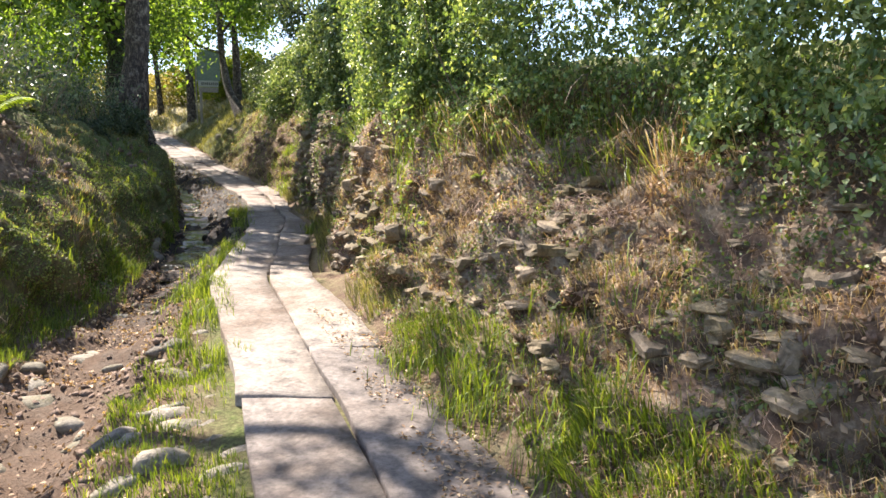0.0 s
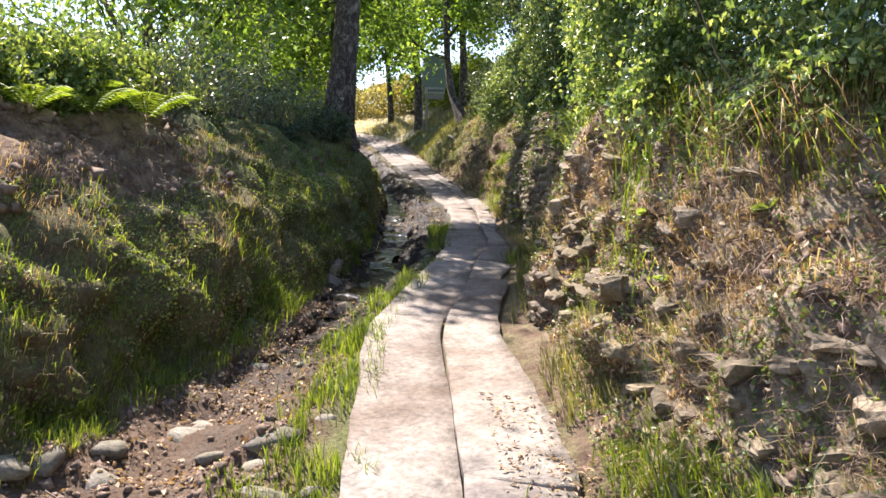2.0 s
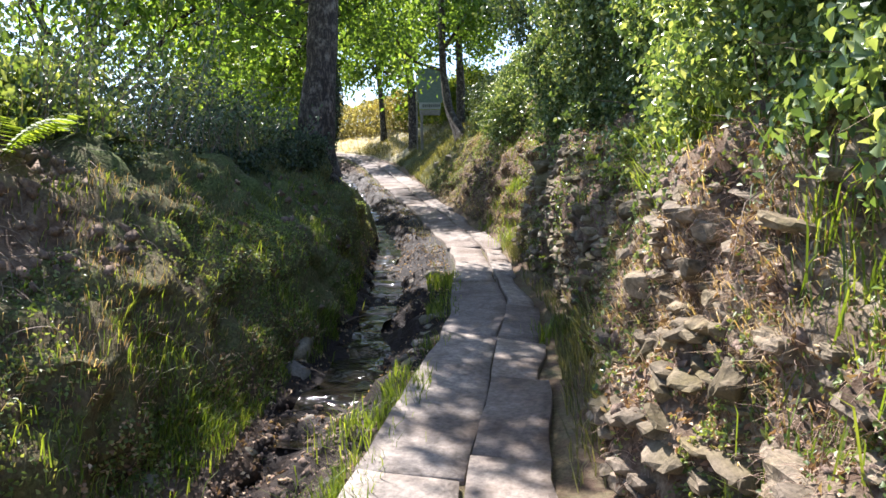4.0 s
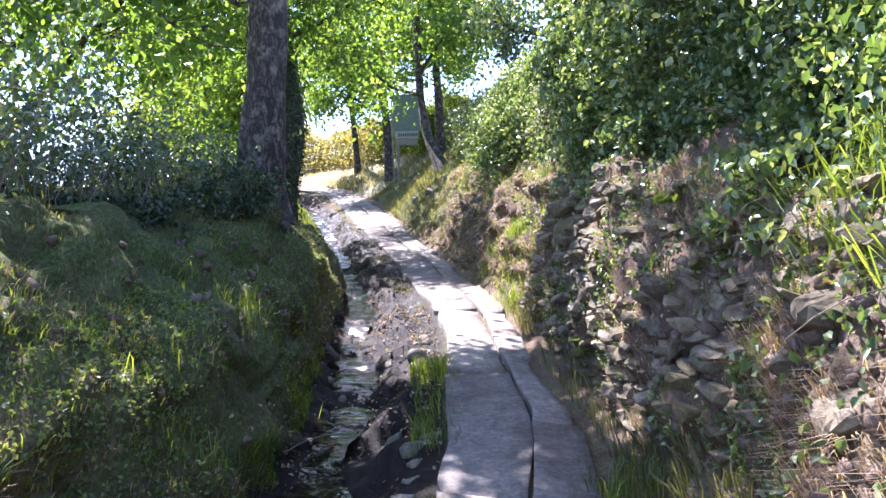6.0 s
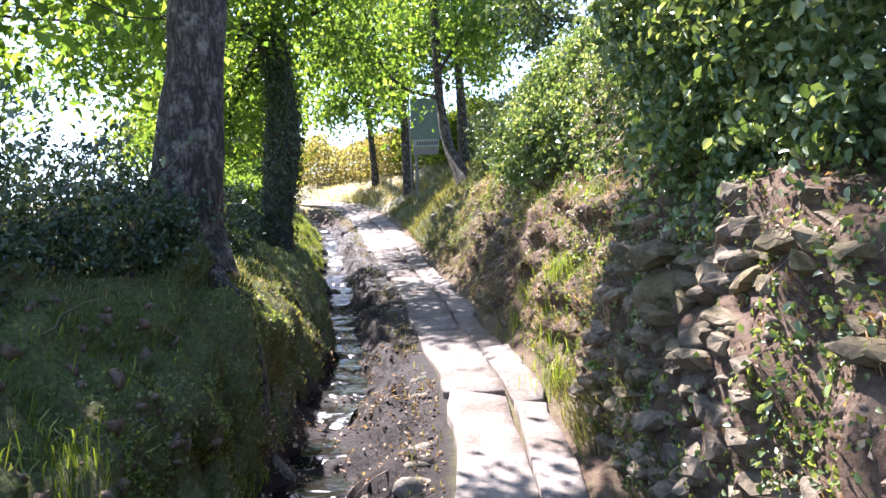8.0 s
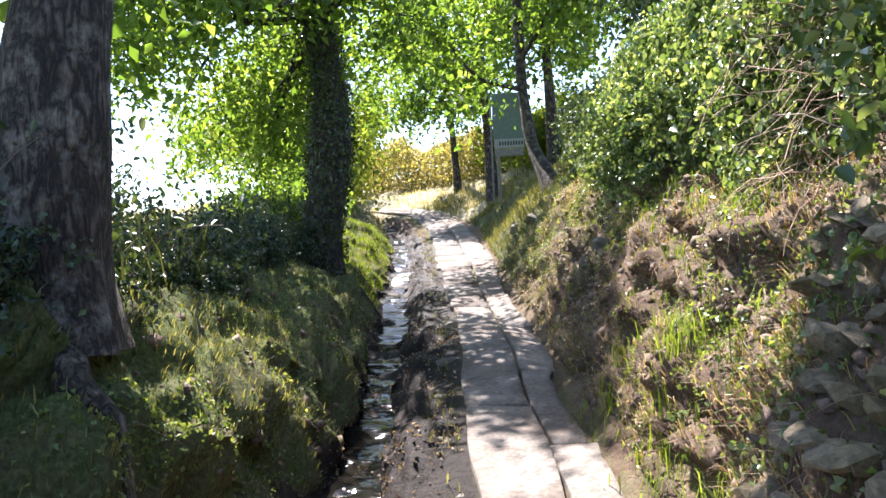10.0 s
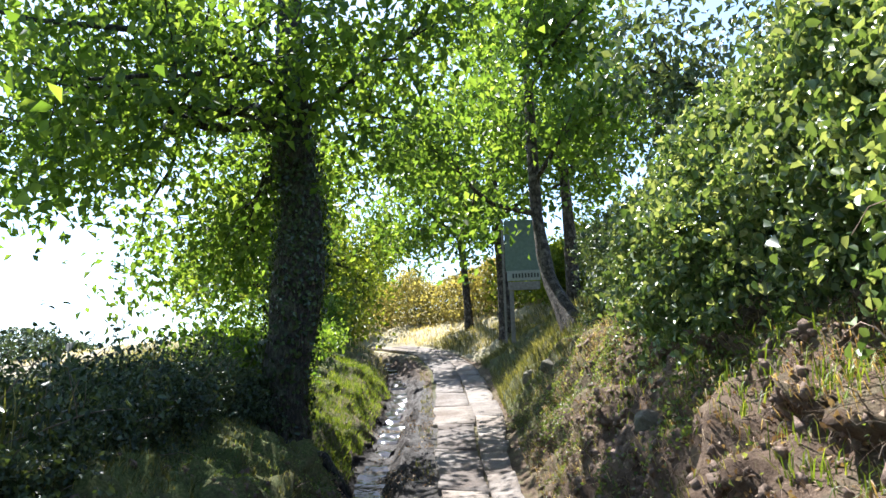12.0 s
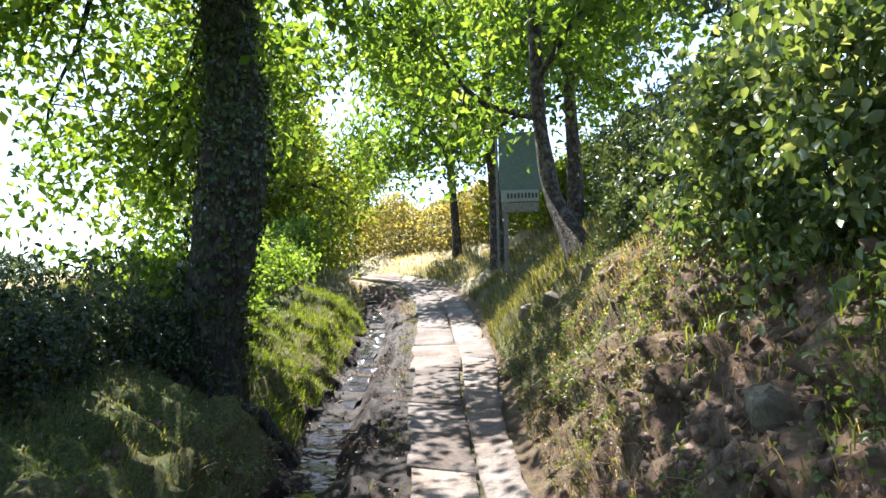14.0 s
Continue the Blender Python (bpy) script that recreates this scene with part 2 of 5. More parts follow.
DRY_GRASS = leaf_material("dry_grass", (0.17, 0.108, 0.072), (0.34, 0.24, 0.165), (0.56, 0.455, 0.335), 0.3, 0.7)
FERN_LEAF = leaf_material("fern_fronds", (0.1, 0.17, 0.02), (0.19, 0.28, 0.04), (0.29, 0.38, 0.08), 0.5, 0.5)
HERB_LEAF = leaf_material("herb_leaves", (0.07, 0.12, 0.035), (0.15, 0.215, 0.07), (0.3, 0.35, 0.15), 0.4, 0.45)
LITTER = leaf_material("leaf_litter", (0.14, 0.08, 0.055), (0.34, 0.225, 0.16), (0.6, 0.46, 0.34), 0.15, 0.8)
PANEL = plain_material("board_green", (0.08, 0.115, 0.09), (0.13, 0.175, 0.135), 0.6)
PLATE = plain_material("plate_grey", (0.2, 0.215, 0.19), (0.3, 0.315, 0.28), 0.6)
INK = plain_material("plate_letters", (0.02, 0.025, 0.02), (0.04, 0.045, 0.04), 0.6)
POST = plain_material("weathered_post", (0.12, 0.11, 0.09), (0.24, 0.22, 0.19), 0.8)


# ---- mesh helpers ----
def mesh_from(name, verts, faces, mat, smooth=False):
    me = bpy.data.meshes.new(name)
    verts = np.asarray(verts, np.float32)
    faces = np.asarray(faces, np.int32)
    k = faces.shape[1]
    me.vertices.add(len(verts))
    me.vertices.foreach_set("co", verts.ravel())
    me.loops.add(faces.size)
    me.loops.foreach_set("vertex_index", faces.ravel())
    me.polygons.add(len(faces))
    me.polygons.foreach_set("loop_start", np.arange(0, faces.size, k, dtype=np.int32))
    me.polygons.foreach_set("loop_total", np.full(len(faces), k, np.int32))
    if smooth:
        me.polygons.foreach_set("use_smooth", np.ones(len(faces), bool))
    me.update(calc_edges=True)
    me.materials.append(mat)
    return me


def child(name, me, parent, label="", m=None):
    ob = new(name, me)
    ob.parent = parent
    if m is not None:
        ob.matrix_basis = m
    if label:
        tagged(ob, label)
    return ob


def part(name, bm, mat, parent, label=""):
    me = bpy.data.meshes.new(name)
    bm.to_mesh(me)
    bm.free()
    me.materials.append(mat)
    return child(name, me, parent, label)


def tubes(strands, sides=6):
    """Tapered tubes along strands of (points, radii): vertices and quads."""
    vs, fs, base = [], [], 0
    ang = np.linspace(0, 2 * np.pi, sides, endpoint=False)
    for pts, radii in strands:
        pts, radii = np.asarray(pts, float), np.asarray(radii, float)
        tan = unit(np.gradient(pts, axis=0))
        ref = np.array([1.0, 0, 0]) if abs(tan[0][0]) < 0.8 else np.array([0, 1.0, 0])
        u = unit(np.cross(tan, ref))
        w = np.cross(tan, u)
        ring = pts[:, None] + radii[:, None, None] * (np.cos(ang)[None, :, None] * u[:, None] + np.sin(ang)[None, :, None] * w[:, None])
        n = len(pts)
        vs.append(ring.reshape(-1, 3))
        i, j = np.meshgrid(np.arange(n - 1), np.arange(sides), indexing="ij")
        a, b = i * sides + j, i * sides + (j + 1) % sides
        fs.append(np.stack([a, b, b + sides, a + sides], -1).reshape(-1, 4) + base)
        base += n * sides
    return np.concatenate(vs), np.concatenate(fs)


def leaf_cloud(points, normals, size, rand, spread=0.8, long=1.5, droop=0.35, fold=0.25, corners=4):
    """Folded leaves of four or six corners at points: vertices and triangles."""
    n = len(points)
    nor = unit(normals + spread * rand.normal(size=(n, 3)))
    d = unit(np.cross(nor, rand.normal(size=(n, 3))) + np.array([0, 0, -droop]))
    side = unit(np.cross(nor, d))
    nor = np.cross(d, side)
    s = (size * rand.uniform(0.6, 1.3, n))[:, None]
    base = points - d * s * long * 0.5
    tip = points + d * s * long * 0.5 - nor * s * 0.15
    if corners == 4:
        mid = points - d * s * long * 0.06
        v = np.stack([base, mid + side * s * 0.46 + nor * s * fold, tip, mid - side * s * 0.46 + nor * s * fold], 1).reshape(-1, 3)
        k = np.arange(n)[:, None] * 4
        return v, np.concatenate([k + np.array([[0, 1, 2]]), k + np.array([[0, 2, 3]])], 0)
    low, high = points - d * s * long * 0.22, points + d * s * long * 0.16 - nor * s * 0.03
    v = np.stack([base, low + side * s * 0.44 + nor * s * fold, high + side * s * 0.4 + nor * s * fold, tip,
                  high - side * s * 0.4 + nor * s * fold, low - side * s * 0.44 + nor * s * fold], 1).reshape(-1, 3)
    k = np.arange(n)[:, None] * 6
    f = np.concatenate([k + np.array([c]) for c in ([0, 1, 2], [0, 2, 3], [0, 3, 4], [0, 4, 5])], 0)
    return v, f


def blade_cloud(points, normals, height, width, rand, lean=0.5, droop=0.0):
    """Bent blades of grass: vertices and triangles."""
    n = len(points)
    up = unit(normals * 0.35 + np.array([0, 0, 1.0]) + 0.12 * rand.normal(size=(n, 3)))
    a = rand.uniform(0, 2 * np.pi, n)
    flat = np.stack([np.cos(a), np.sin(a), np.zeros(n)], -1) + normals * np.array([0.8, 0.8, 0])
    side = unit(np.cross(up, flat))
    h = (height * rand.uniform(0.45, 1.25, n))[:, None]
    w = (width * rand.uniform(0.7, 1.3, n))[:, None]
    k = lean * rand.uniform(0.3, 1.3, n)[:, None]
    b0, b1 = points - side * w / 2, points + side * w / 2
    mid = points + up * h * 0.6 + flat * h * 0.18 * k
    m0, m1 = mid - side * w * 0.4, mid + side * w * 0.4
    tip = points + up * h * (0.95 - droop) + flat * h * 0.75 * k
    v = np.stack([b0, b1, m0, m1, tip], 1).reshape(-1, 3)
    q = np.arange(n)[:, None] * 5
    f = np.concatenate([q + np.array([[0, 1, 3]]), q + np.array([[0, 3, 2]]), q + np.array([[2, 3, 4]])], 0)
    return v, f


# ---- plan of the lane: everything by the distance y ----
def along(*pairs):
    ys, xs = zip(*pairs)
    fine = np.linspace(ys[0], ys[-1], 1200)
    v = np.interp(fine, ys, xs)
    k = np.hanning(27)
    k /= k.sum()
    pad = np.concatenate([2 * v[0] - v[13:0:-1], v, 2 * v[-1] - v[-2:-15:-1]])
    v = np.convolve(pad, k, "valid")
    return lambda y: np.interp(y, fine, v)


LEVEL = along((-12, -1.3), (0, -0.03), (4, 0.44), (7, 0.83), (11, 1.27), (19, 2.28), (26.8, 3.45), (29, 3.9), (31, 4.36), (33, 4.8), (36, 5.3), (40, 5.5), (48, 5.55))
SLAB_L = along((-12, 2.0), (-3, 0.55), (0, 0.0), (2.9, -0.76), (3.9, -1.09), (5, -1.5), (6.7, -2.12), (7.5, -2.17), (8.9, -2.37), (9.86, -2.55),
               (11.9, -3.12), (13.4, -3.6), (14.84, -4.28), (15.8, -4.75), (17.2, -5.36), (18.5, -5.97), (20.5, -7.05), (24.6, -9.1),
               (29, -11.4), (31.5, -13.2), (34, -16.6), (36, -21), (48, -60))
SLAB_R = along((-12, 3.2), (-3, 1.65), (0, 1.1), (2.94, 0.31), (4.5, -0.31), (5.34, -0.6), (7, -1.27), (8.1, -1.45), (9.15, -1.67), (10.2, -1.84),
               (11.4, -2.31), (13.7, -3.0), (14.9, -3.52), (15.7, -3.95), (16.5, -4.2), (18.65, -5.24), (20.3, -6.02), (22.8, -7.1),
               (27.2, -9.25), (29.4, -10.5), (31.5, -12.1), (34, -15.2), (36, -19.4), (48, -58))
STREAM = along((-12, 0.2), (0, -1.5), (3, -2.0), (5, -2.4), (8, -2.85), (9.3, -3.1), (10.6, -3.46), (11.9, -3.96), (13.94, -4.65), (16.5, -5.9), (18.5, -6.81),
               (20.7, -7.93), (23.6, -9.4), (26.7, -11.0), (29, -12.4), (31.5, -14.3), (34, -17.8), (36, -22.4), (48, -62))
FOOT_L = along((-12, -1.2), (0, -2.7), (5, -3.05), (6.3, -3.08), (8.4, -3.35), (9.67, -3.5), (11.4, -4.1), (13.4, -4.8), (14.75, -5.2), (16.9, -6.25),
               (18.4, -7.05), (20.1, -7.95), (22.7, -9.3), (26.4, -11.3), (29, -12.8), (31.5, -14.7), (34, -18.3), (36, -23), (48, -63))
FOOT_R = along((-12, 3.4), (-3, 1.75), (0, 1.2), (2.94, 0.42), (4.5, -0.22), (5.5, -0.58), (7.24, -1.1), (8.1, -1.16), (9.36, -1.44), (10.66, -1.86),
               (13, -2.7), (13.7, -2.86), (14.5, -3.26), (15.9, -3.91), (18, -4.87), (20.3, -5.95), (22.75, -7.05), (27.2, -9.1), (29.4, -10.35),
               (31.5, -11.9), (34, -15.0), (36, -19.2), (48, -57))
BANK_L = along((-12, 1.6), (5, 1.65), (7, 1.6), (10, 1.25), (11.5, 1.28), (12.8, 1.28), (14, 1.02), (17, 0.85), (20, 0.75), (28, 0.85), (34, 0.6), (48, 0.3))
WIDE_L = along((-12, 1.3), (4, 1.25), (7, 0.9), (10, 0.95), (11.3, 0.62), (12.0, 0.34), (13.0, 0.36), (14.2, 0.75), (17, 0.95), (48, 1.4))
BANK_R = along((-12, 1.1), (2, 1.15), (4, 1.25), (6, 1.4), (8, 1.35), (16, 1.4), (24, 1.25), (30, 1.1), (34, 1.25), (36, 0.75), (48, 0.5))
WIDE_R = along((-12, 1.3), (3, 1.4), (4.3, 1.3), (5.5, 0.68), (6.5, 0.52), (7.5, 0.38), (10, 0.35), (12, 0.37), (14, 0.7), (17, 0.95), (22, 1.15), (24, 1.3), (29, 1.9), (33, 4.5), (36, 8), (48, 12))
CRACK = along((-12, 0.5), (3, 0.49), (6.8, 0.55), (9, 0.55), (11, 0.7), (14, 0.65), (19, 0.6), (26, 0.55), (48, 0.55))

# stations across the lane: (name, how far x lies from its line, height over the path)
NEAR = np.concatenate([np.arange(-9, 33.0, 0.075), np.arange(33.0, 48.0, 0.2)])
ROWS_Y = np.concatenate([[-400, -150, -60, -30, -18, -12], NEAR, [50, 56, 66, 85, 120, 180, 300, 600]])
SUBDIV = [1, 1, 3, 6, 10, 30, 22, 10, 8, 12, 10, 6, 14, 18, 14, 10, 6, 3, 1, 1]


def cross_section(y):
    yc = min(max(y, -12.0), 48.0)
    fl, s, l, r, fr = FOOT_L(yc), STREAM(yc), SLAB_L(yc), SLAB_R(yc), FOOT_R(yc)
    hl, wl, hr, wr = BANK_L(yc), WIDE_L(yc), BANK_R(yc), WIDE_R(yc)
    xs = [fl - 500, fl - 120, fl - 40, fl - 12, fl - 4, fl - wl - 0.25, fl - 0.28 * wl, fl, s - 0.16, s + 0.16, max(s + 0.42, 0.45 * s + 0.55 * l - 0.2), l - 0.03,
          r + 0.03, fr + 0.06, fr + 0.5 * wr, fr + wr, fr + wr + 0.9, fr + wr + 4, fr + 40, fr + 150, fr + 500]
    hs = [hl - 40, hl - 9, hl - 2.5, hl - 0.3, hl + 0.1, hl, 0.42 * hl, -0.04, -0.22, -0.22, -0.07, -0.035,
          -0.03, 0.03, 0.52 * hr, hr, hr + 0.3, hr + 0.55, hr + 1.2, hr + 2, hr - 2]
    return xs, hs


cols_x, cols_h = [], []
for y in ROWS_Y:
    xs, hs = cross_section(y)
    px, ph = [], []
    for k, n in enumerate(SUBDIV):
        f = np.arange(n) / n
        px.append(xs[k] + (xs[k + 1] - xs[k]) * f)
        ph.append(hs[k] + (hs[k + 1] - hs[k]) * f)
    cols_x.append(np.concatenate([*px, [xs[-1]]]))
    cols_h.append(np.concatenate([*ph, [hs[-1]]]))
cols_x, cols_h = np.array(cols_x), np.array(cols_h)
STATION = np.concatenate([[k + i / n for i in range(n)] for k, n in enumerate(SUBDIV)] + [[len(SUBDIV)]])
soft = cols_h.copy()
for _ in range(2):
    soft[:, 1:-1] = 0.25 * soft[:, :-2] + 0.5 * soft[:, 1:-1] + 0.25 * soft[:, 2:]
cols_h = soft
GRID = np.zeros((len(ROWS_Y), cols_x.shape[1], 3))
GRID[..., 0] = cols_x
GRID[..., 1] = ROWS_Y[:, None]
far = np.maximum(np.abs(ROWS_Y) - 48, 0) * np.where(ROWS_Y > 0, -0.035, 0.0)
GRID[..., 2] = cols_h + (LEVEL(np.clip(ROWS_Y, -12, 48)) + far)[:, None]
# lumps: banks heave, the gully is rutted, the bed of the slabs stays flat
flatp = GRID.reshape(-1, 3)
lump = fbm(flatp, 0.9, 4, 3).reshape(cols_x.shape)
small = fbm(flatp * np.array([1, 1, 1.0]), 0.22, 3, 11).reshape(cols_x.shape)
ST = np.broadcast_to(STATION[None], cols_x.shape)
bank = np.interp(ST, [0, 3, 5, 7, 8, 10, 11, 12, 13, 14, 16, 18, 20], [0.4, 0.3, 0.16, 0.09, 0.03, 0.05, 0.02, 0.0, 0.035, 0.15, 0.14, 0.3, 0.4])
tiny = np.interp(ST, [0, 4, 5, 7, 8, 9, 10, 11, 12, 13, 14, 16, 17, 20], [0, 0.04, 0.05, 0.06, 0.05, 0.04, 0.09, 0.01, 0.0, 0.04, 0.1, 0.06, 0, 0])
tiny = tiny * np.where((ST > 7.2) & (ST < 10.8), np.interp(np.broadcast_to(ROWS_Y[:, None], ST.shape), [6.5, 9], [1.1, 1.2]), 1)
bank = bank * np.where((ST > 5.3) & (ST < 7.4), np.interp(np.broadcast_to(ROWS_Y[:, None], ST.shape), [8, 10, 18, 21], [1, 1.5, 1.5, 1]), 1)
tiny = tiny * np.where((ST > 5.3) & (ST < 7.4), np.interp(np.broadcast_to(ROWS_Y[:, None], ST.shape), [8, 10, 18, 21], [1, 2.2, 2.2, 1]), 1)
GRID[..., 2] += bank * lump + tiny * small
GRID[..., 0] += np.where((ST > 5) & (ST < 8), 1, np.where((ST > 13) & (ST < 16), 1, 0)) * (0.09 * np.roll(lump, 37, 0) + 0.09 * np.roll(small, 11, 0))

# ledges worn into the stony bank
rise = cols_h + 0.3 * lump
ledge = np.interp(ST, [13.1, 13.5, 15.0, 15.6], [0, 1, 1, 0]) * np.interp(np.broadcast_to(ROWS_Y[:, None], ST.shape), [0, 1, 6, 7.5, 12.6, 13.4, 19, 21], [0, 1, 1, 0, 0, 0.8, 0.8, 0])
GRID[..., 0] += 0.1 * ledge * np.sin(2 * np.pi * rise / 0.3) * (0.6 + np.clip(np.roll(lump, 61, 0) * 2, -0.6, 0.8))

ni, nj = cols_x.shape
ii, jj = np.meshgrid(np.arange(ni - 1), np.arange(nj - 1), indexing="ij")
quad = np.stack([ii * nj + jj, ii * nj + jj + 1, (ii + 1) * nj + jj + 1, (ii + 1) * nj + jj], -1).reshape(-1, 4)
ground_mesh = mesh_from("ground", GRID.reshape(-1, 3), quad, EARTH, smooth=True)
YY = np.broadcast_to(ROWS_Y[:, None], ST.shape)
green = np.interp(ST, [0, 4, 5, 6, 6.8, 7.4, 8, 9, 10, 10.6, 11, 12.5, 13, 13.6, 14.5, 16, 20], [0.8, 0.8, 0.7, 0.46, 0.5, 0.2, 0, 0, 0.1, 0.35, 0.6, 0.3, 0.35, 0.35, 0.3, 0.6, 0.8])
green = green + np.where((ST > 13) & (ST < 16), np.interp(YY, [2, 6, 9, 12, 14, 15, 18, 22], [-0.35, -0.3, -0.2, -0.1, -0.1, -0.1, -0.1, 0.25]), 0)
green = green - np.where((ST > 5.0) & (ST < 5.6), np.interp(YY, [3, 5, 7, 8], [0.2, 0.6, 0.4, 0.0]), 0)
green = green - np.where((ST > 9) & (ST < 11), np.interp(YY, [8, 11, 26, 30], [0, 0.35, 0.35, 0.1]), 0)
green = green + np.where((ST > 5.2) & (ST < 7.2), np.interp(YY, [8, 9.5, 18, 21], [0, 0.14, 0.14, 0]), 0)
# mud cover beside the trickle stands for wet soil and painted shade
wet = np.where((ST > 10) & (ST < 11.1), np.interp(YY, [7, 9.5, 24, 28], [0, 0.6, 0.6, 0]), 0) + np.interp(ST, [6.6, 7.2, 8, 9, 10, 10.6, 11], [0, 0.5, 1.1, 1.1, 1.0, 0.55, 0.2]) * np.interp(YY, [-12, 5, 7, 9, 20, 27, 31], [0.3, 0.36, 0.6, 1.1, 1.1, 0.8, 0.3])
dry = np.where(ST > 12.5, np.interp(YY, [29, 31.5, 40], [0, 1, 1]), np.interp(YY, [30, 33, 40], [0, 0.8, 1])) + np.where((ST > 12.9) & (ST < 15.2), np.interp(YY, [0.5, 2.5, 4, 6.5, 9], [0.1, 0.22, 0.36, 0.36, 0.15]), 0)
for name, values in (("green", green), ("wet", wet), ("dry", dry)):
    ground_mesh.attributes.new(name, "FLOAT", "POINT").data.foreach_set("value", np.ascontiguousarray(values, np.float32).ravel())
tagged(new("ground", ground_mesh), "sunken country lane of brown earth between mossy banks", "ground", kind="structure")

d_i, d_j = np.gradient(GRID, axis=0), np.gradient(GRID, axis=1)
NORM = unit(np.cross(d_j, d_i))
AREA = np.linalg.norm(np.cross(GRID[1:, :-1] - GRID[:-1, :-1], GRID[:-1, 1:] - GRID[:-1, :-1]), axis=-1)


def scatter(density, y0, y1, s0, s1, rand, clump=0.0, size=0.5, seed=5):
    """Points on the ground between two distances and two stations, so many to the square metre, and the normals there."""
    w = AREA * density * ((ROWS_Y[:-1, None] >= y0) & (ROWS_Y[:-1, None] < y1) & (STATION[None, :-1] >= s0) & (STATION[None, :-1] < s1))
    if clump > 0:
        lumps = value_noise(GRID[:-1, :-1].reshape(-1, 3), size, seed).reshape(w.shape)
        w = w * np.clip(0.5 + clump * lumps, 0, None)
    total = w.sum()
    pick = rand.choice(w.size, int(total), p=(w / total).ravel())
    i, j = np.divmod(pick, w.shape[1])
    a, b = rand.random((len(pick), 1)), rand.random((len(pick), 1))
    p = (1 - a) * ((1 - b) * GRID[i, j] + b * GRID[i, j + 1]) + a * ((1 - b) * GRID[i + 1, j] + b * GRID[i + 1, j + 1])
    return p, NORM[i, j]


def height_at(x, y):
    i = int(np.argmin(np.abs(ROWS_Y - y)))
    return float(np.interp(x, GRID[i, :, 0], GRID[i, :, 2]))


def cloud_object(name, pieces, mat, label, category):
    vs, fs, base = [], [], 0
    for v, f in pieces:
        vs.append(v)
        fs.append(f + base)
        base += len(v)
    ob = new(name, mesh_from(name, np.concatenate(vs), np.concatenate(fs), mat))
    return tagged(ob, label, category, kind="stuff")


# ---- stream ----
wy = np.arange(7.6, 33.0, 0.05)
wide = 0.2 + 0.05 * np.sin(wy * 1.7) + 0.04 * np.sin(wy * 4.1 + 1)
across = np.linspace(-1, 1, 7)
wp = np.zeros((len(wy), 7, 3))
wp[..., 0] = STREAM(wy)[:, None] + 0.05 * np.sin(wy * 2.3)[:, None] + wide[:, None] * across
wp[..., 1] = wy[:, None]
pool = wy / 0.55 + 0.35 * np.sin(wy * 1.3) + 0.2 * np.sin(wy * 3.1)
ease = np.clip((pool - np.floor(pool) - 0.72) / 0.28, 0, 1)
lip = np.interp(np.floor(pool) + ease, pool, wy)          # still pools, each with a short riffle above it
wp[..., 2] = (LEVEL(lip) - 0.172 - 0.05 * np.clip(8.4 - wy, 0, 1))[:, None]
wp[..., 2] += (0.008 + 0.01 * (ease > 0))[:, None] * value_noise(wp.reshape(-1, 3), 0.08, 4).reshape(wp.shape[:2])
i, j = np.meshgrid(np.arange(len(wy) - 1), np.arange(6), indexing="ij")
wq = np.stack([i * 7 + j, i * 7 + j + 1, (i + 1) * 7 + j + 1, (i + 1) * 7 + j], -1).reshape(-1, 4)
tagged(new("stream", mesh_from("stream", wp.reshape(-1, 3), wq, WATER, True)), "shallow rippling trickle of water in the muddy rut", "stream", kind="structure")


# ---- branches and trees ----
def bough(start, heading, length, radius, rand, level, strands, tips, rise=0.15, wiggle=0.16):
    """A limb that forks into twigs; collects tubes and the places for leaves."""
    n = max(4, int(length / 0.35))
    pts, d = [np.array(start, float)], unit(np.array(heading, float))
    for _ in range(n):
        d = unit(d + wiggle * rand.normal(size=3) + np.array([0, 0, rise * 0.12]))
        pts.append(pts[-1] + d * length / n)
    pts = np.array(pts)
    radii = radius * np.linspace(1, 0.35, n + 1)
    strands.append((pts, radii, level))
    if level >= 3 or length < 0.5:
        tips.append(pts[n // 2:])
        return
    for _ in range(rand.integers(4, 7) if level < 2 else 4):
        at = rand.uniform(0.3, 1.0)
        k = int(at * n)
        side = unit(rand.normal(size=3) + np.array([0, 0, 0.1]))
        bough(pts[k], unit(0.55 * d + 0.9 * side), length * rand.uniform(0.4, 0.62), radii[k] * 0.55, rand, level + 1, strands, tips, rise, wiggle)
    tips.append(pts[-3:])


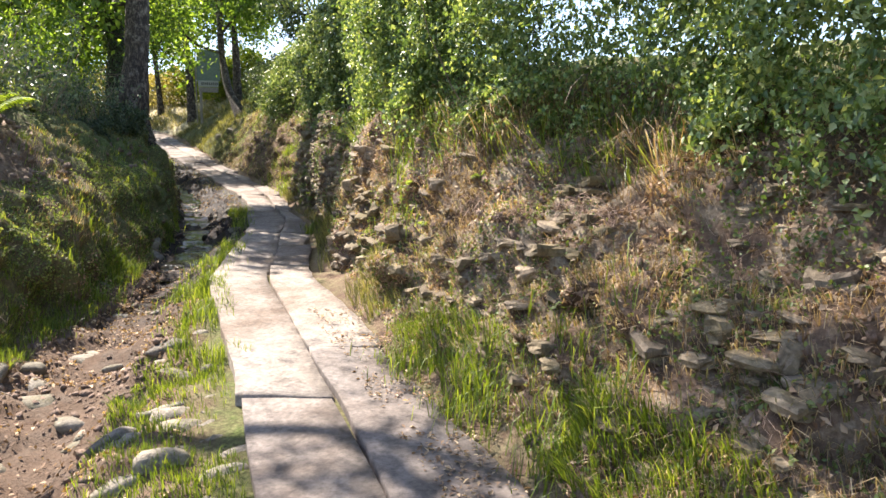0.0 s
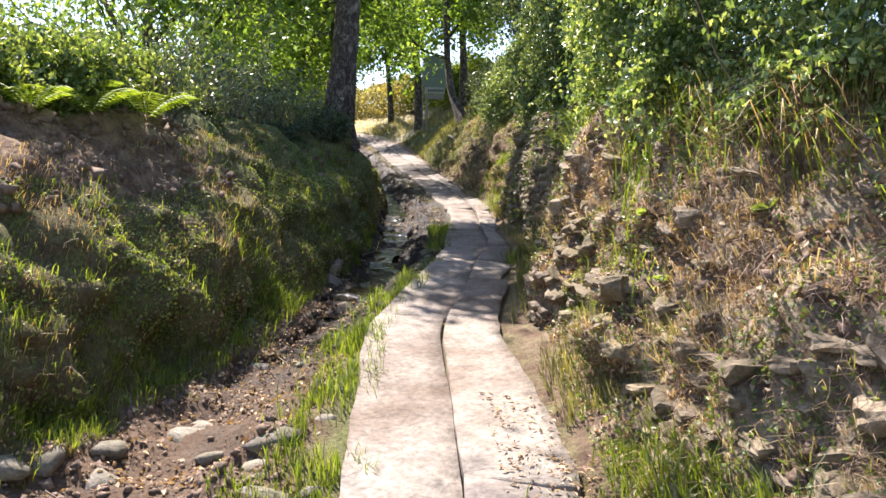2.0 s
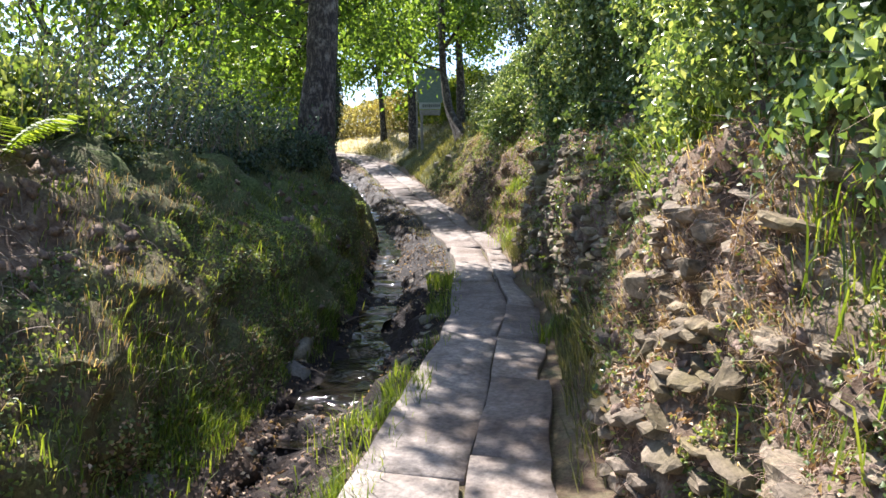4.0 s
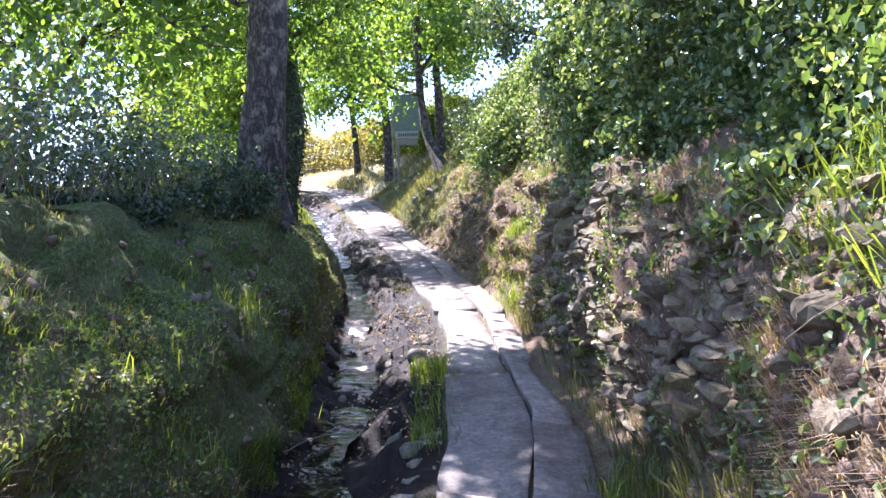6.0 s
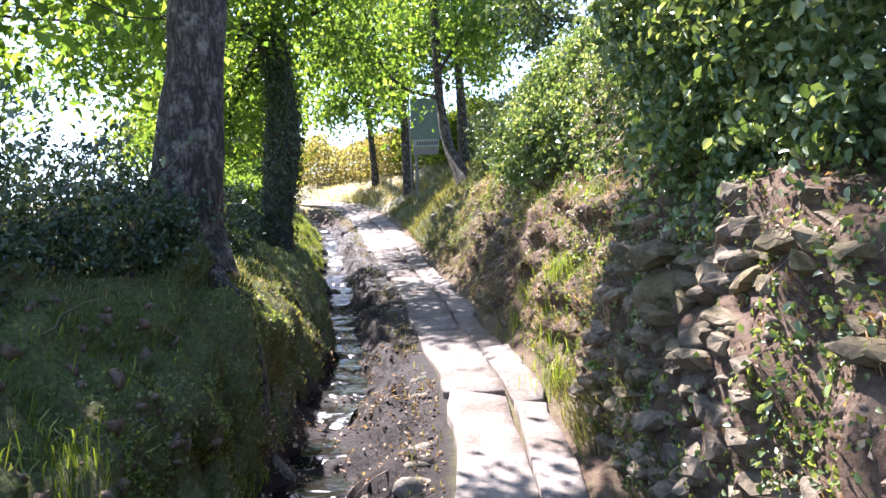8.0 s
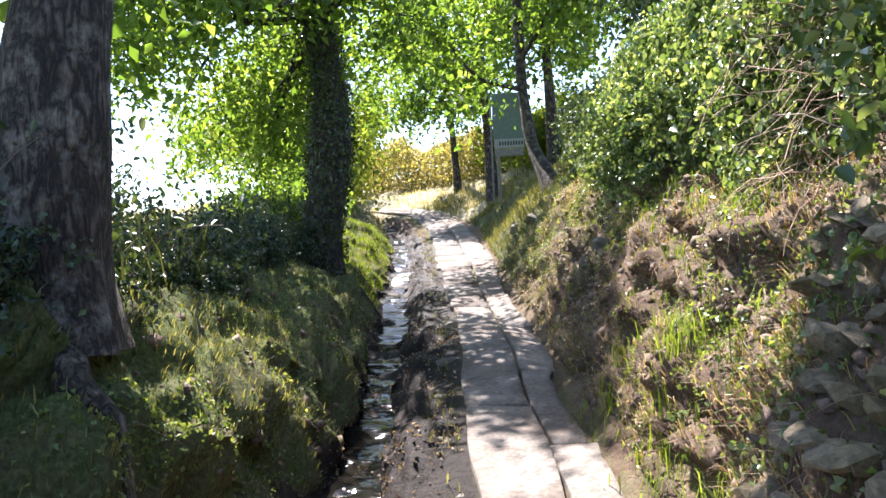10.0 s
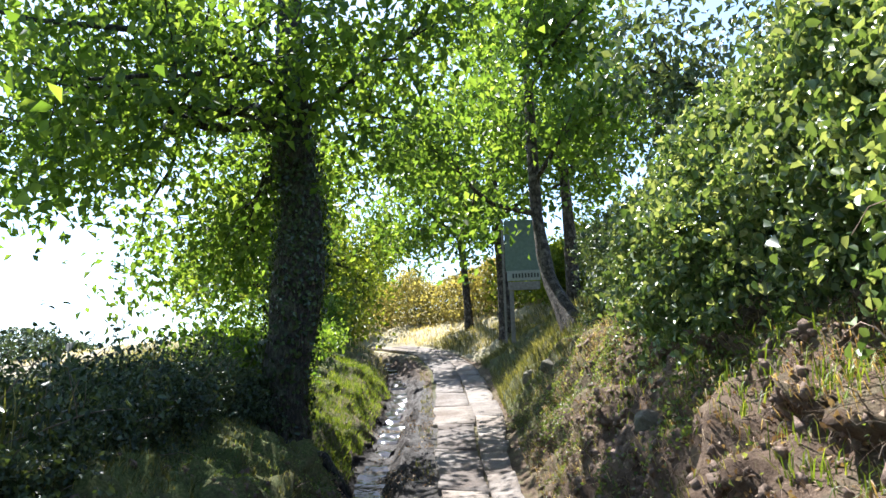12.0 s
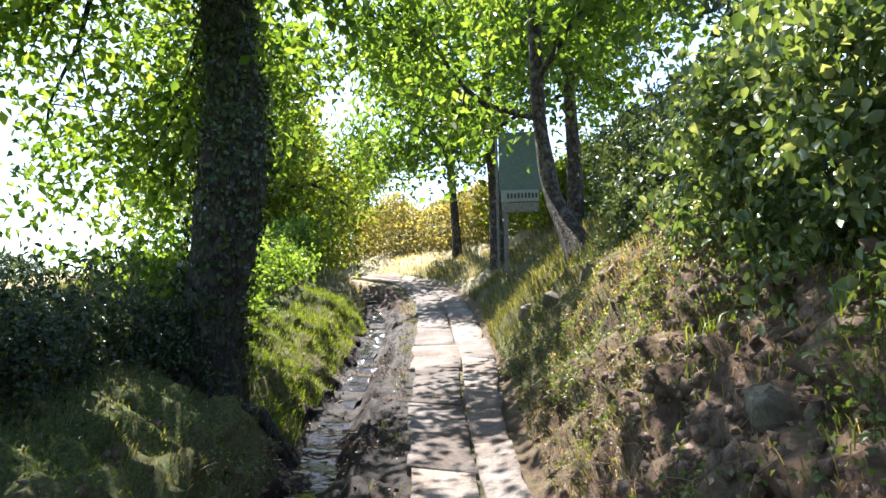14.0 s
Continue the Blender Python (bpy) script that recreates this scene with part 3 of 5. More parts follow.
def tree(label, spine, radii, limbs, leaf_mat, leaf_size, leaves, seed, bark=BARK, sides=18, clump=0.32, flare=0.35, ivy=0, group="", roots=(), hang=0.0):
    rand = np.random.default_rng(seed)
    root = new("tree")
    base = np.array(spine[0], float)
    root.location = base
    tagged(root, label, "tree", group)
    spine = np.array(spine, float) - base
    t = np.linspace(0, 1, 46)
    s = np.linspace(0, 1, len(spine))
    pts = np.stack([np.interp(t, s, spine[:, k]) for k in range(3)], -1)
    for _ in range(6):
        pts[1:-1] = 0.25 * pts[:-2] + 0.5 * pts[1:-1] + 0.25 * pts[2:]
    r = np.interp(t, s, radii)
    v, f = tubes([(pts, r)], sides)
    rel = np.repeat(pts, sides, 0)
    out = v - rel
    z = rel[:, 2:3]
    lobes = np.sin(np.tile(np.arange(sides), len(pts)) * 2 * np.pi / sides * 5 + 1.0 + seed)[:, None]
    grow = 1 + flare * np.exp(-np.clip(z, 0, None) / 0.5) * (0.7 + 0.5 * lobes) + 0.10 * value_noise(v, 0.35, seed)[:, None] + 0.05 * value_noise(v, 0.12, seed + 1)[:, None]
    v = rel + out * grow
    child("trunk", mesh_from("trunk", v, f, bark, True), root)
    for a in roots:
        d = np.array([math.cos(a), math.sin(a)])
        line = []
        for k in range(10):
            q = base[:2] + d * (0.12 + 0.11 * k) + 0.03 * rand.normal(size=2)
            line.append((q[0] - base[0], q[1] - base[1], height_at(q[0], q[1]) - base[2] + 0.05 - 0.012 * k))
        rv, rf = tubes([(line, np.linspace(0.09, 0.025, 10))], 8)
        child("root", mesh_from("root", rv, rf, bark, True), root)
    strands, tips = [], []
    for at, heading, length, radius in limbs:
        k = int(at * 45)
        mine = []
        bough(pts[k], heading, length, radius, rand, 1, mine, tips)
        tv, tf = tubes([(p, q) for p, q, lv in mine if lv < 2], 9)
        child("limb", mesh_from("limb", tv, tf, bark, True), root)
        strands += [(p, q) for p, q, lv in mine if lv >= 2]
    if strands:
        tv, tf = tubes(strands, 4)
        tagged(child("twig_growth", mesh_from("twig_growth", tv, tf, bark, True), root), kind="stuff")
    spots = np.concatenate(tips)
    pick = spots[rand.integers(0, len(spots), leaves)]
    p = pick + clump * rand.normal(size=(leaves, 3)) * np.array([1, 1, 0.8])
    p[:, 2] -= hang * rand.random(leaves) ** 2
    lv, lf = leaf_cloud(p, np.tile([0, 0, 1.0], (leaves, 1)), leaf_size, rand, 0.9, 1.5, 0.5)
    child("crown", mesh_from("crown", lv, lf, leaf_mat), root, "leafy green crown with gaps of sky")
    if ivy:
        k = rand.integers(2, 40, ivy)
        a = rand.uniform(0, 2 * np.pi, ivy)
        o = np.stack([np.cos(a), np.sin(a), 0 * a], -1)
        ip = pts[k] + rand.normal(size=(ivy, 3)) * 0.05 + o * (r[k] * 1.04)[:, None]
        iv, jf = leaf_cloud(ip, o, 0.045, rand, 0.35, 1.2, 0.7, 0.2, 6)
        child("ivy", mesh_from("ivy", iv, jf, IVY_LEAF), root, "dark ivy climbing the trunk")
    return root


def zg(x, y, down=0.12):
    return (x, y, height_at(x, y) - down)


b = zg(-5.12, 12.55, 0.2)
tree("tall oak with rough grey-brown bark on the grassy bank", [b, (-5.1, 12.57, 2.8), (-5.05, 12.6, 3.5), (-4.98, 12.65, 4.6), (-4.95, 12.7, 6.2), (-4.9, 12.7, 9.0)],
     [0.27, 0.22, 0.2, 0.175, 0.16, 0.1],
     [(0.64, (-1, -0.4, 0.3), 3.0, 0.05), (0.62, (-0.9, 0.5, 0.35), 2.6, 0.06), (0.7, (0.5, 0.7, 0.5), 1.6, 0.06), (0.72, (-0.9, -0.4, 0.5), 2.6, 0.07),
      (0.75, (0.1, 0.9, 0.3), 1.9, 0.05), (0.8, (-0.7, -0.1, 0.5), 1.9, 0.05), (0.82, (-0.2, 0.7, 0.7), 1.9, 0.06), (0.88, (-0.4, -0.7, 0.7), 2.0, 0.06), (0.98, (-0.2, 0.1, 1), 1.8, 0.06)],
     OAK_LEAF, 0.1, 10500, 21, clump=0.2, roots=(-0.3, -1.3))
b = zg(-8.4, 19.45, 0.25)
tree("old oak with a dark leaning trunk wrapped in ivy", [b, (-8.38, 19.44, 3.4), (-8.27, 19.53, 4.5), (-8.24, 19.55, 5.2), (-8.3, 19.5, 5.9), (-8.36, 19.45, 6.6), (-8.4, 19.4, 9.2)],
     [0.27, 0.25, 0.3, 0.25, 0.22, 0.2, 0.1],
     [(0.79, (-1, -0.3, 0.0), 4.2, 0.065), (0.8, (-0.85, -0.6, 0.05), 3.9, 0.055), (0.76, (-0.8, 0.1, 0.75), 3.6, 0.13), (0.81, (0.95, -0.2, 0.15), 2.2, 0.06),
      (0.77, (-0.9, 0.5, 0.05), 3.4, 0.05), (0.84, (-0.6, -0.7, 0.5), 2.8, 0.08), (0.78, (-0.75, 0.6, -0.02), 3.2, 0.06), (0.75, (-0.55, 0.8, 0.12), 3.0, 0.06), (0.84, (0.05, -1, 0.2), 2.9, 0.05), (0.86, (-0.6, -0.75, 0.3), 3.2, 0.06), (0.97, (0, 0.2, 1), 1.8, 0.07)],
     OAK_LEAF, 0.085, 22000, 22, BARK_DARK, ivy=5200, clump=0.28, roots=(-0.7, 0.1, -1.5), hang=0.5)
ROADSIDE = "slim trees by the lane"
b = zg(-12.15, 33.0)
tree("slim young tree with a bare straight stem", [b, (-12.3, 33.0, 7.2), (-12.5, 33.0, 9.2), (-12.5, 33.1, 11.5)], [0.13, 0.1, 0.09, 0.05],
     [(0.5, (-1, -0.2, 0.4), 2.6, 0.05), (0.6, (0.8, -0.5, 0.5), 2.4, 0.05), (0.72, (-0.3, -0.9, 0.5), 2.4, 0.05), (0.95, (0, 0.3, 1), 2.2, 0.05)],
     OAK_LEAF, 0.12, 6800, 23, BARK, 10, 0.36, 0.3, group=ROADSIDE)
b = zg(-9.95, 30.3)
tree("slim straight tree beside the notice board", [b, (-10.0, 30.3, 6.5), (-10.15, 30.3, 8.6), (-10.2, 30.4, 11.5)], [0.17, 0.14, 0.12, 0.06],
     [(0.45, (-0.9, -0.6, 0.3), 2.4, 0.05), (0.55, (0.9, -0.5, 0.4), 2.6, 0.06), (0.62, (-0.4, -0.9, 0.4), 2.6, 0.06), (0.76, (0.4, 0.8, 0.5), 2.4, 0.05), (0.95, (0, 0, 1), 2.2, 0.05)],
     OAK_LEAF, 0.115, 8000, 24, BARK, 10, 0.36, 0.3, group=ROADSIDE)
b = zg(-6.2, 23.6)
tree("slender tree with a curved foot on the bank", [b, (-6.75, 24.1, 5.0), (-7.0, 24.4, 6.2), (-7.05, 24.5, 8.0), (-7.1, 24.5, 10.0)], [0.17, 0.12, 0.1, 0.09, 0.05],
     [(0.5, (-0.9, -0.5, 0.3), 2.3, 0.05), (0.58, (0.9, -0.4, 0.4), 2.2, 0.05), (0.66, (-0.6, 0.7, 0.4), 2.3, 0.05), (0.78, (0.3, -0.9, 0.5), 2.2, 0.05), (0.95, (0, 0, 1), 2.0, 0.05)],
     OAK_LEAF, 0.105, 8000, 25, BARK, 10, 0.34, 0.4, group=ROADSIDE)
b = zg(-7.6, 28.4)
tree("slim tree standing in the hedge", [b, (-7.6, 28.4, 6.8), (-7.7, 28.4, 9.0), (-7.7, 28.4, 11.0)], [0.16, 0.13, 0.1, 0.05],
     [(0.5, (0.9, -0.5, 0.4), 2.6, 0.05), (0.6, (-0.8, -0.4, 0.4), 2.4, 0.05), (0.7, (0.5, 0.8, 0.4), 2.4, 0.05), (0.95, (0, 0, 1), 2.0, 0.05)],
     OAK_LEAF, 0.115, 6800, 26, BARK, 10, 0.36, 0.3, group=ROADSIDE)
b = zg(-9.4, 13.4)
tree("leafy hazel with several stems on the bank", [b, (-9.3, 13.4, 3.8), (-9.2, 13.4, 5.4), (-9.1, 13.3, 7.0)], [0.14, 0.11, 0.08, 0.04],
     [(0.15, (-0.7, -0.5, 0.9), 3.4, 0.07), (0.2, (0.5, -0.8, 0.9), 3.4, 0.07), (0.3, (0.7, 0.5, 0.7), 3.2, 0.06), (0.45, (0.8, -0.5, 0.5), 2.0, 0.06), (0.5, (-0.7, 0.5, 0.5), 3.0, 0.05),
      (0.9, (0.2, -0.4, 0.9), 2.4, 0.04)],
     OAK_LEAF, 0.085, 7000, 27, BARK, 10, 0.36, 0.3)
# Unseen tree, added so its crown dapples the near slabs, bank and hedge.
b = zg(-6.6, 3.0)
tree("unseen tall oak over the lane, added to cast dappled shade", [b, (-6.4, 4.2, 5.0), (-5.9, 6.8, 7.2), (-4.7, 7.5, 8.3), (-3.3, 6.5, 8.8), (-1.6, 6.0, 9.0)], [0.34, 0.25, 0.1, 0.06, 0.04, 0.03],
     [(0.6, (0.3, -0.5, 0.3), 1.3, 0.05), (0.68, (-0.5, -0.6, 0.4), 1.4, 0.05), (0.76, (0.5, -0.6, -0.1), 1.3, 0.05), (0.84, (0.3, -0.6, 0.2), 1.2, 0.04), (0.9, (0.3, -0.9, 0.1), 1.4, 0.05), (0.98, (0.9, -0.5, 0.1), 1.5, 0.05), (0.94, (0.6, -0.2, -0.1), 1.3, 0.04), (1.0, (0.5, -1, -0.2), 1.5, 0.05),
      (0.66, (0.3, 0.5, 0.1), 1.3, 0.04), (0.74, (0.1, 0.6, 0.0), 1.2, 0.04), (0.8, (0.4, 0.5, -0.1), 1.2, 0.04), (0.64, (0.4, -0.9, 0.1), 2.2, 0.04), (1.0, (1, -0.5, 0.05), 2.0, 0.04), (0.98, (0.7, -1, 0.0), 2.2, 0.04), (0.98, (1, 0.2, 0.1), 1.4, 0.04)],
     OAK_LEAF, 0.075, 4800, 29, BARK, 14, 0.36, 0.3)
b = zg(-2.6, 21.8)
tree("dark leafy tree standing behind the hedge", [b, (-2.6, 21.8, 6.0), (-2.7, 21.8, 7.5), (-2.7, 21.8, 9.5)], [0.2, 0.16, 0.13, 0.06],
     [(0.4, (-0.8, -0.6, 0.3), 2.0, 0.06), (0.5, (0.8, -0.6, 0.4), 2.2, 0.06), (0.62, (0.2, 0.9, 0.5), 2.0, 0.06), (0.75, (-0.4, -0.9, 0.5), 2.0, 0.05), (0.95, (0, 0, 1), 1.6, 0.05)],
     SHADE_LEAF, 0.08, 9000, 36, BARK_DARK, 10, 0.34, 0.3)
FARTREES = "sunny trees past the crest"
for x, y, top, seed in [(-17.2, 31.0, 9.0, 31), (-20.5, 36.0, 9.5, 32), (-25.5, 50.0, 11.6, 33), (-25.0, 43.0, 10.5, 34), (-29.5, 47.0, 10.5, 35)]:
    b = zg(x, y)
    z = b[2]
    tree("sunlit broad yellow-green tree beside the field", [b, (x, y, z + 1.6), (x + 0.2, y, z + 3.2), (x + 0.2, y, top)], [0.24, 0.19, 0.15, 0.05],
         [(0.2, (0.7, -0.7, 0.35), 2.6, 0.08), (0.3, (-0.8, -0.5, 0.4), 2.8, 0.08), (0.45, (0.8, 0.4, 0.5), 2.8, 0.08), (0.55, (-0.2, -0.9, 0.4), 2.6, 0.07), (0.75, (-0.6, 0.6, 0.5), 2.4, 0.06), (0.95, (0, 0, 1), 2, 0.05)],
         FAR_LEAF, 0.12, 11000, seed, BARK_DARK, 10, 0.42, 0.3, group=FARTREES)


# ---- hedge on the bank, bush by bush ----
def bush(name, label, category, y0, y1, foot, top, depth, leaf_mat, leaf_size, per_metre, seed, side=1, lean=0.25, hang=0.0, stems=22, group="", off=0.0):
    """A stretch of growth on the bank: stems, and leaves thick at its face. foot and top: heights over the path."""
    rand = np.random.default_rng(seed)
    root = new(name)
    ym = (y0 + y1) / 2
    line = (lambda y: FOOT_R(y) + WIDE_R(y)) if side > 0 else (lambda y: FOOT_L(y) - WIDE_L(y))
    root.location = (float(line(ym)) + side * 0.4, ym, float(LEVEL(ym)) + foot)
    o = np.array(root.location)
    tagged(root, label, category, group)
    total = int((y1 - y0) * per_metre)

    def face_points(n, sunk):
        y = rand.uniform(y0 - 0.35, y1 + 0.35, n)
        u = rand.random(n) ** 0.85
        end = np.clip(np.minimum(y - y0 + 0.35, y1 + 0.35 - y) / 0.8, 0.25, 1)
        line_y = np.stack([y, 0 * y, 0 * y], -1)
        knob = value_noise(line_y, 1.3, seed) + 0.6 * value_noise(line_y, 0.45, seed + 1)
        h = foot - hang * rand.random(n) ** 2 + u * (top * (0.92 + 0.13 * knob) - foot)
        rel = np.clip((h - foot) / (top - foot), 0, 1.2)
        arch = np.sin(np.clip(rel, 0, 1) * np.pi) ** 0.7
        topness = np.clip(rel - 0.6, 0, 1) / 0.4
        p = np.stack([0 * y, y, LEVEL(y) + h], -1)
        lumps = 0.25 * fbm(p, 1.0, 3, seed + 3) + 0.12 * value_noise(p, 0.3, seed + 5)
        face = off - lean * arch * end + 0.8 * topness ** 2
        p[:, 0] = line(y) + side * (face + lumps + sunk * (1 + topness * depth))
        return p

    nb = int(total * 0.55)
    inner = np.abs(rand.normal(size=nb)) * np.where(rand.random(nb) < 0.6, 0.16, 0.7)
    p = face_points(nb, inner)
    p = p[fbm(p, 0.3, 2, seed + 9) + 0.75 > rand.random(nb)]
    each = 26
    ns = max(int(total * 0.45 / each), 8)
    start = face_points(ns, 0.05)
    head = unit(np.stack([-side * rand.uniform(0.1, 1.0, ns), rand.normal(size=ns) * 0.7, rand.uniform(-0.5, 0.8, ns)], -1))
    reach = rand.uniform(5, 11, ns) * leaf_size
    t = rand.random((ns, each, 1))
    spray = start[:, None] + head[:, None] * reach[:, None, None] * t - np.array([0, 0, 1.0]) * (0.55 * reach[:, None, None] * t ** 2) + rand.normal(size=(ns, each, 3)) * leaf_size * 0.75
    p = np.concatenate([p, spray.reshape(-1, 3)])
    nor = np.tile(np.array([-side * 0.65, -0.05, 0.75]), (len(p), 1))
    v, f = leaf_cloud(p - o, nor, leaf_size, rand, 0.85, 1.45, 0.6, 0.25, 6 if leaf_mat == BRAMBLE_LEAF else 4)
    child("foliage", mesh_from("foliage", v, f, leaf_mat), root)
    strands = []
    for _ in range(int(stems * (y1 - y0) / 3)):
        yy = rand.uniform(y0, y1)
        x = float(line(yy)) + side * (off + rand.uniform(0.05, 0.6))
        z0 = float(LEVEL(yy)) + foot - 0.15
        d = np.array([-side * rand.uniform(-0.4, 0.12), rand.normal() * 0.5, 1.0])
        pts = [np.array([x, yy, z0]) - o]
        for k in range(9):
            d = d + rand.normal(size=3) * 0.25 - np.array([side * 0.02, 0, 0.14 * (k > 4)])
            pts.append(pts[-1] + unit(d + np.array([side * 0.35, 0, 0])) * (top - foot) * 0.06)
        strands.append((pts, np.linspace(rand.uniform(0.004, 0.009), 0.002, 10)))
    v, f = tubes(strands, 4)
    tagged(child("stem_tangle", mesh_from("stem_tangle", v, f, TWIG), root), kind="stuff")
    return root


HEDGE = "hedge along the lane"
bush("hedge", "dense dark-green leafy hedge above the earth bank", "hedge", -3.0, 0.6, 1.0, 4.0, 1.2, SUNLIT_LEAF, 0.035, 9000, 41, group=HEDGE, hang=0.2)
bush("hedge", "dense small-leaved hedge hanging over the stony bank", "hedge", 0.6, 3.6, 1.05, 4.6, 1.0, SUNLIT_LEAF, 0.027, 24000, 42, group=HEDGE, lean=0.5, hang=0.25)
bush("hedge", "shaggy sunlit hedge over the stony bank", "hedge", 3.6, 6.4, 1.3, 4.5, 1.0, SUNLIT_LEAF, 0.027, 24000, 43, group=HEDGE, lean=0.12, hang=0.15)
bush("hedge", "sunlit yellow-green hedge over the stone bank", "hedge", 6.4, 8.6, 1.45, 3.7, 1.0, SUNLIT_LEAF, 0.03, 17000, 44, group=HEDGE, lean=0.05, hang=0.15, off=0.1)
bush("hedge", "broad-leaved bramble hedge above the stone wall", "hedge", 8.6, 11.8, 1.3, 3.5, 1.2, BRAMBLE_LEAF, 0.032, 15000, 45, group=HEDGE, lean=0.05, hang=0.65, off=0.12)
bush("hedge", "leafy bramble with pale undersides on the bank", "hedge", 11.8, 15.0, 1.3, 3.4, 1.2, BRAMBLE_LEAF, 0.032, 13000, 46, group=HEDGE, lean=0.12, hang=0.55, off=0.25)
bush("hedge", "dark bramble hedge hanging over the earth bank", "hedge", 15.0, 18.6, 1.4, 3.3, 1.2, BRAMBLE_LEAF, 0.035, 11500, 47, group=HEDGE, lean=0.15, hang=0.55, off=0.12)
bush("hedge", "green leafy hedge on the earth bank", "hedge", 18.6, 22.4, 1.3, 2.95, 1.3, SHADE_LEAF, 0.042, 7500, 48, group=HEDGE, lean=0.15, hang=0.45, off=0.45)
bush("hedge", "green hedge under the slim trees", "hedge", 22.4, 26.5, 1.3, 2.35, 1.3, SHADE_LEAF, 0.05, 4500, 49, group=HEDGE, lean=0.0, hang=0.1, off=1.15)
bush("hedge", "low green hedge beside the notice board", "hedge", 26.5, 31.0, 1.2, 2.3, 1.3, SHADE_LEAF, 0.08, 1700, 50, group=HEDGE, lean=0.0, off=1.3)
bush("hedge", "sunny yellow-green hedge at the crest", "hedge", 31.5, 35.5, 1.5, 2.9, 1.6, FAR_LEAF, 0.09, 2600, 51, group=HEDGE, lean=0.0, off=-0.3)

bush("hedge", "deep leafy back of the hedge", "hedge", -1.0, 3.4, 1.2, 4.6, 0.6, SUNLIT_LEAF, 0.036, 7500, 52, group=HEDGE, lean=0.0, off=0.75, stems=4)
bush("hedge", "tall leafy back of the hedge", "hedge", 3.4, 8.2, 1.4, 4.4, 0.6, SUNLIT_LEAF, 0.036, 7500, 53, group=HEDGE, lean=0.0, off=0.75, stems=4)
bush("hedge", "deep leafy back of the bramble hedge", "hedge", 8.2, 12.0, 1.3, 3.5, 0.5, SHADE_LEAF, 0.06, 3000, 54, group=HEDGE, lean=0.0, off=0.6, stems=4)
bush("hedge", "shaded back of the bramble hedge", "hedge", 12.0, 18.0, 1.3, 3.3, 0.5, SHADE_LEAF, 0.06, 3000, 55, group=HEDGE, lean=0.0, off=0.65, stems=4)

SHRUBS = "shrubs on the far bank"
bush("shrub", "leafy shrubs on top of the earth bank", "shrub", -3.0, 4.5, 1.6, 2.0, 1.0, HEDGE_LEAF, 0.042, 3200, 61, -1, 0.0, 0.0, group=SHRUBS, off=0.5)
bush("shrub", "dense green shrub above the mossy bank", "shrub", 4.5, 8.4, 1.55, 2.25, 1.2, HEDGE_LEAF, 0.036, 8000, 62, -1, 0.0, 0.0, group=SHRUBS, off=0.55)
bush("shrub", "bramble thicket on the bank top, shade put into its leaf colour", "shrub", 8.4, 12.4, 1.1, 1.7, 1.4, SHADE_DARK_LEAF, 0.024, 7500, 63, -1, 0.05, 0.05, group=SHRUBS, off=0.35)
bush("shrub", "low brambles between two oaks, shade put into their leaf colour", "shrub", 13.2, 19.0, 0.7, 1.45, 1.4, SHADE_DARK_LEAF, 0.026, 9500, 64, -1, 0.0, 0.1, group=SHRUBS, off=0.3)
bush("shrub", "low sunny growth behind the old oak", "shrub", 20.2, 27.0, 0.9, 1.6, 1.4, OAK_LEAF, 0.07, 1200, 65, -1, 0.0, 0.0, group=SHRUBS, off=0.5)

bush("shrub", "shady hedge by the lane at the crest", "shrub", 28.0, 33.0, 0.5, 2.4, 1.6, OAK_LEAF, 0.09, 1800, 66, -1, 0.1, 0.2, group=SHRUBS, off=0.6)


def scrub(label, y0, y1, near, away, low, high, count, leaf_mat, leaf_size, seed, leaves=26):
    """Thin upright shoots of uneven height on the bank top, leafy from the knee up, with sky between them."""
    rand = np.random.default_rng(seed)
    root = new("shrub")
    ym = (y0 + y1) / 2
    root.location = (float(FOOT_L(ym) - WIDE_L(ym)) - near, ym, float(LEVEL(ym)) + low)
    o = np.array(root.location)
    tagged(root, label, "shrub", SHRUBS)
    strands, spots = [], []
    for _ in range(count):
        y = rand.uniform(y0, y1)
        x = float(FOOT_L(y) - WIDE_L(y)) - rand.uniform(near, away)
        tall = rand.uniform(low, high) * (0.8 + 0.3 * float(value_noise(np.array([[x, y, 0.0]]), 1.1, seed)[0]))
        d = unit(np.array([rand.normal() * 0.2, rand.normal() * 0.2, 1.0]))
        pts = [np.array([x, y, height_at(x, y) - 0.03]) - o]
        for k in range(8):
            d = unit(d + rand.normal(size=3) * 0.13 + np.array([0.05, 0, -0.02 * k]))
            pts.append(pts[-1] + d * tall / 8)
        pts = np.array(pts)
        strands.append((pts, np.linspace(0.006, 0.002, 9)))
        t = rand.uniform(1.5, 8, leaves)
        i = np.minimum(t.astype(int), 7)
        q = pts[i] + (pts[i + 1] - pts[i]) * (t - i)[:, None]
        spots.append(q + rand.normal(size=q.shape) * (0.03 + 0.085 * (1 - t / 9))[:, None])
    v, f = tubes(strands, 4)
    tagged(child("stem_tangle", mesh_from("stem_tangle", v, f, TWIG), root), kind="stuff")
    p = np.concatenate(spots)
    v, f = leaf_cloud(p, np.tile([0.1, -0.1, 0.9], (len(p), 1)), leaf_size, rand, 0.8, 1.9, 0.5, 0.25, 6)
    child("foliage", mesh_from("foliage", v, f, leaf_mat), root)


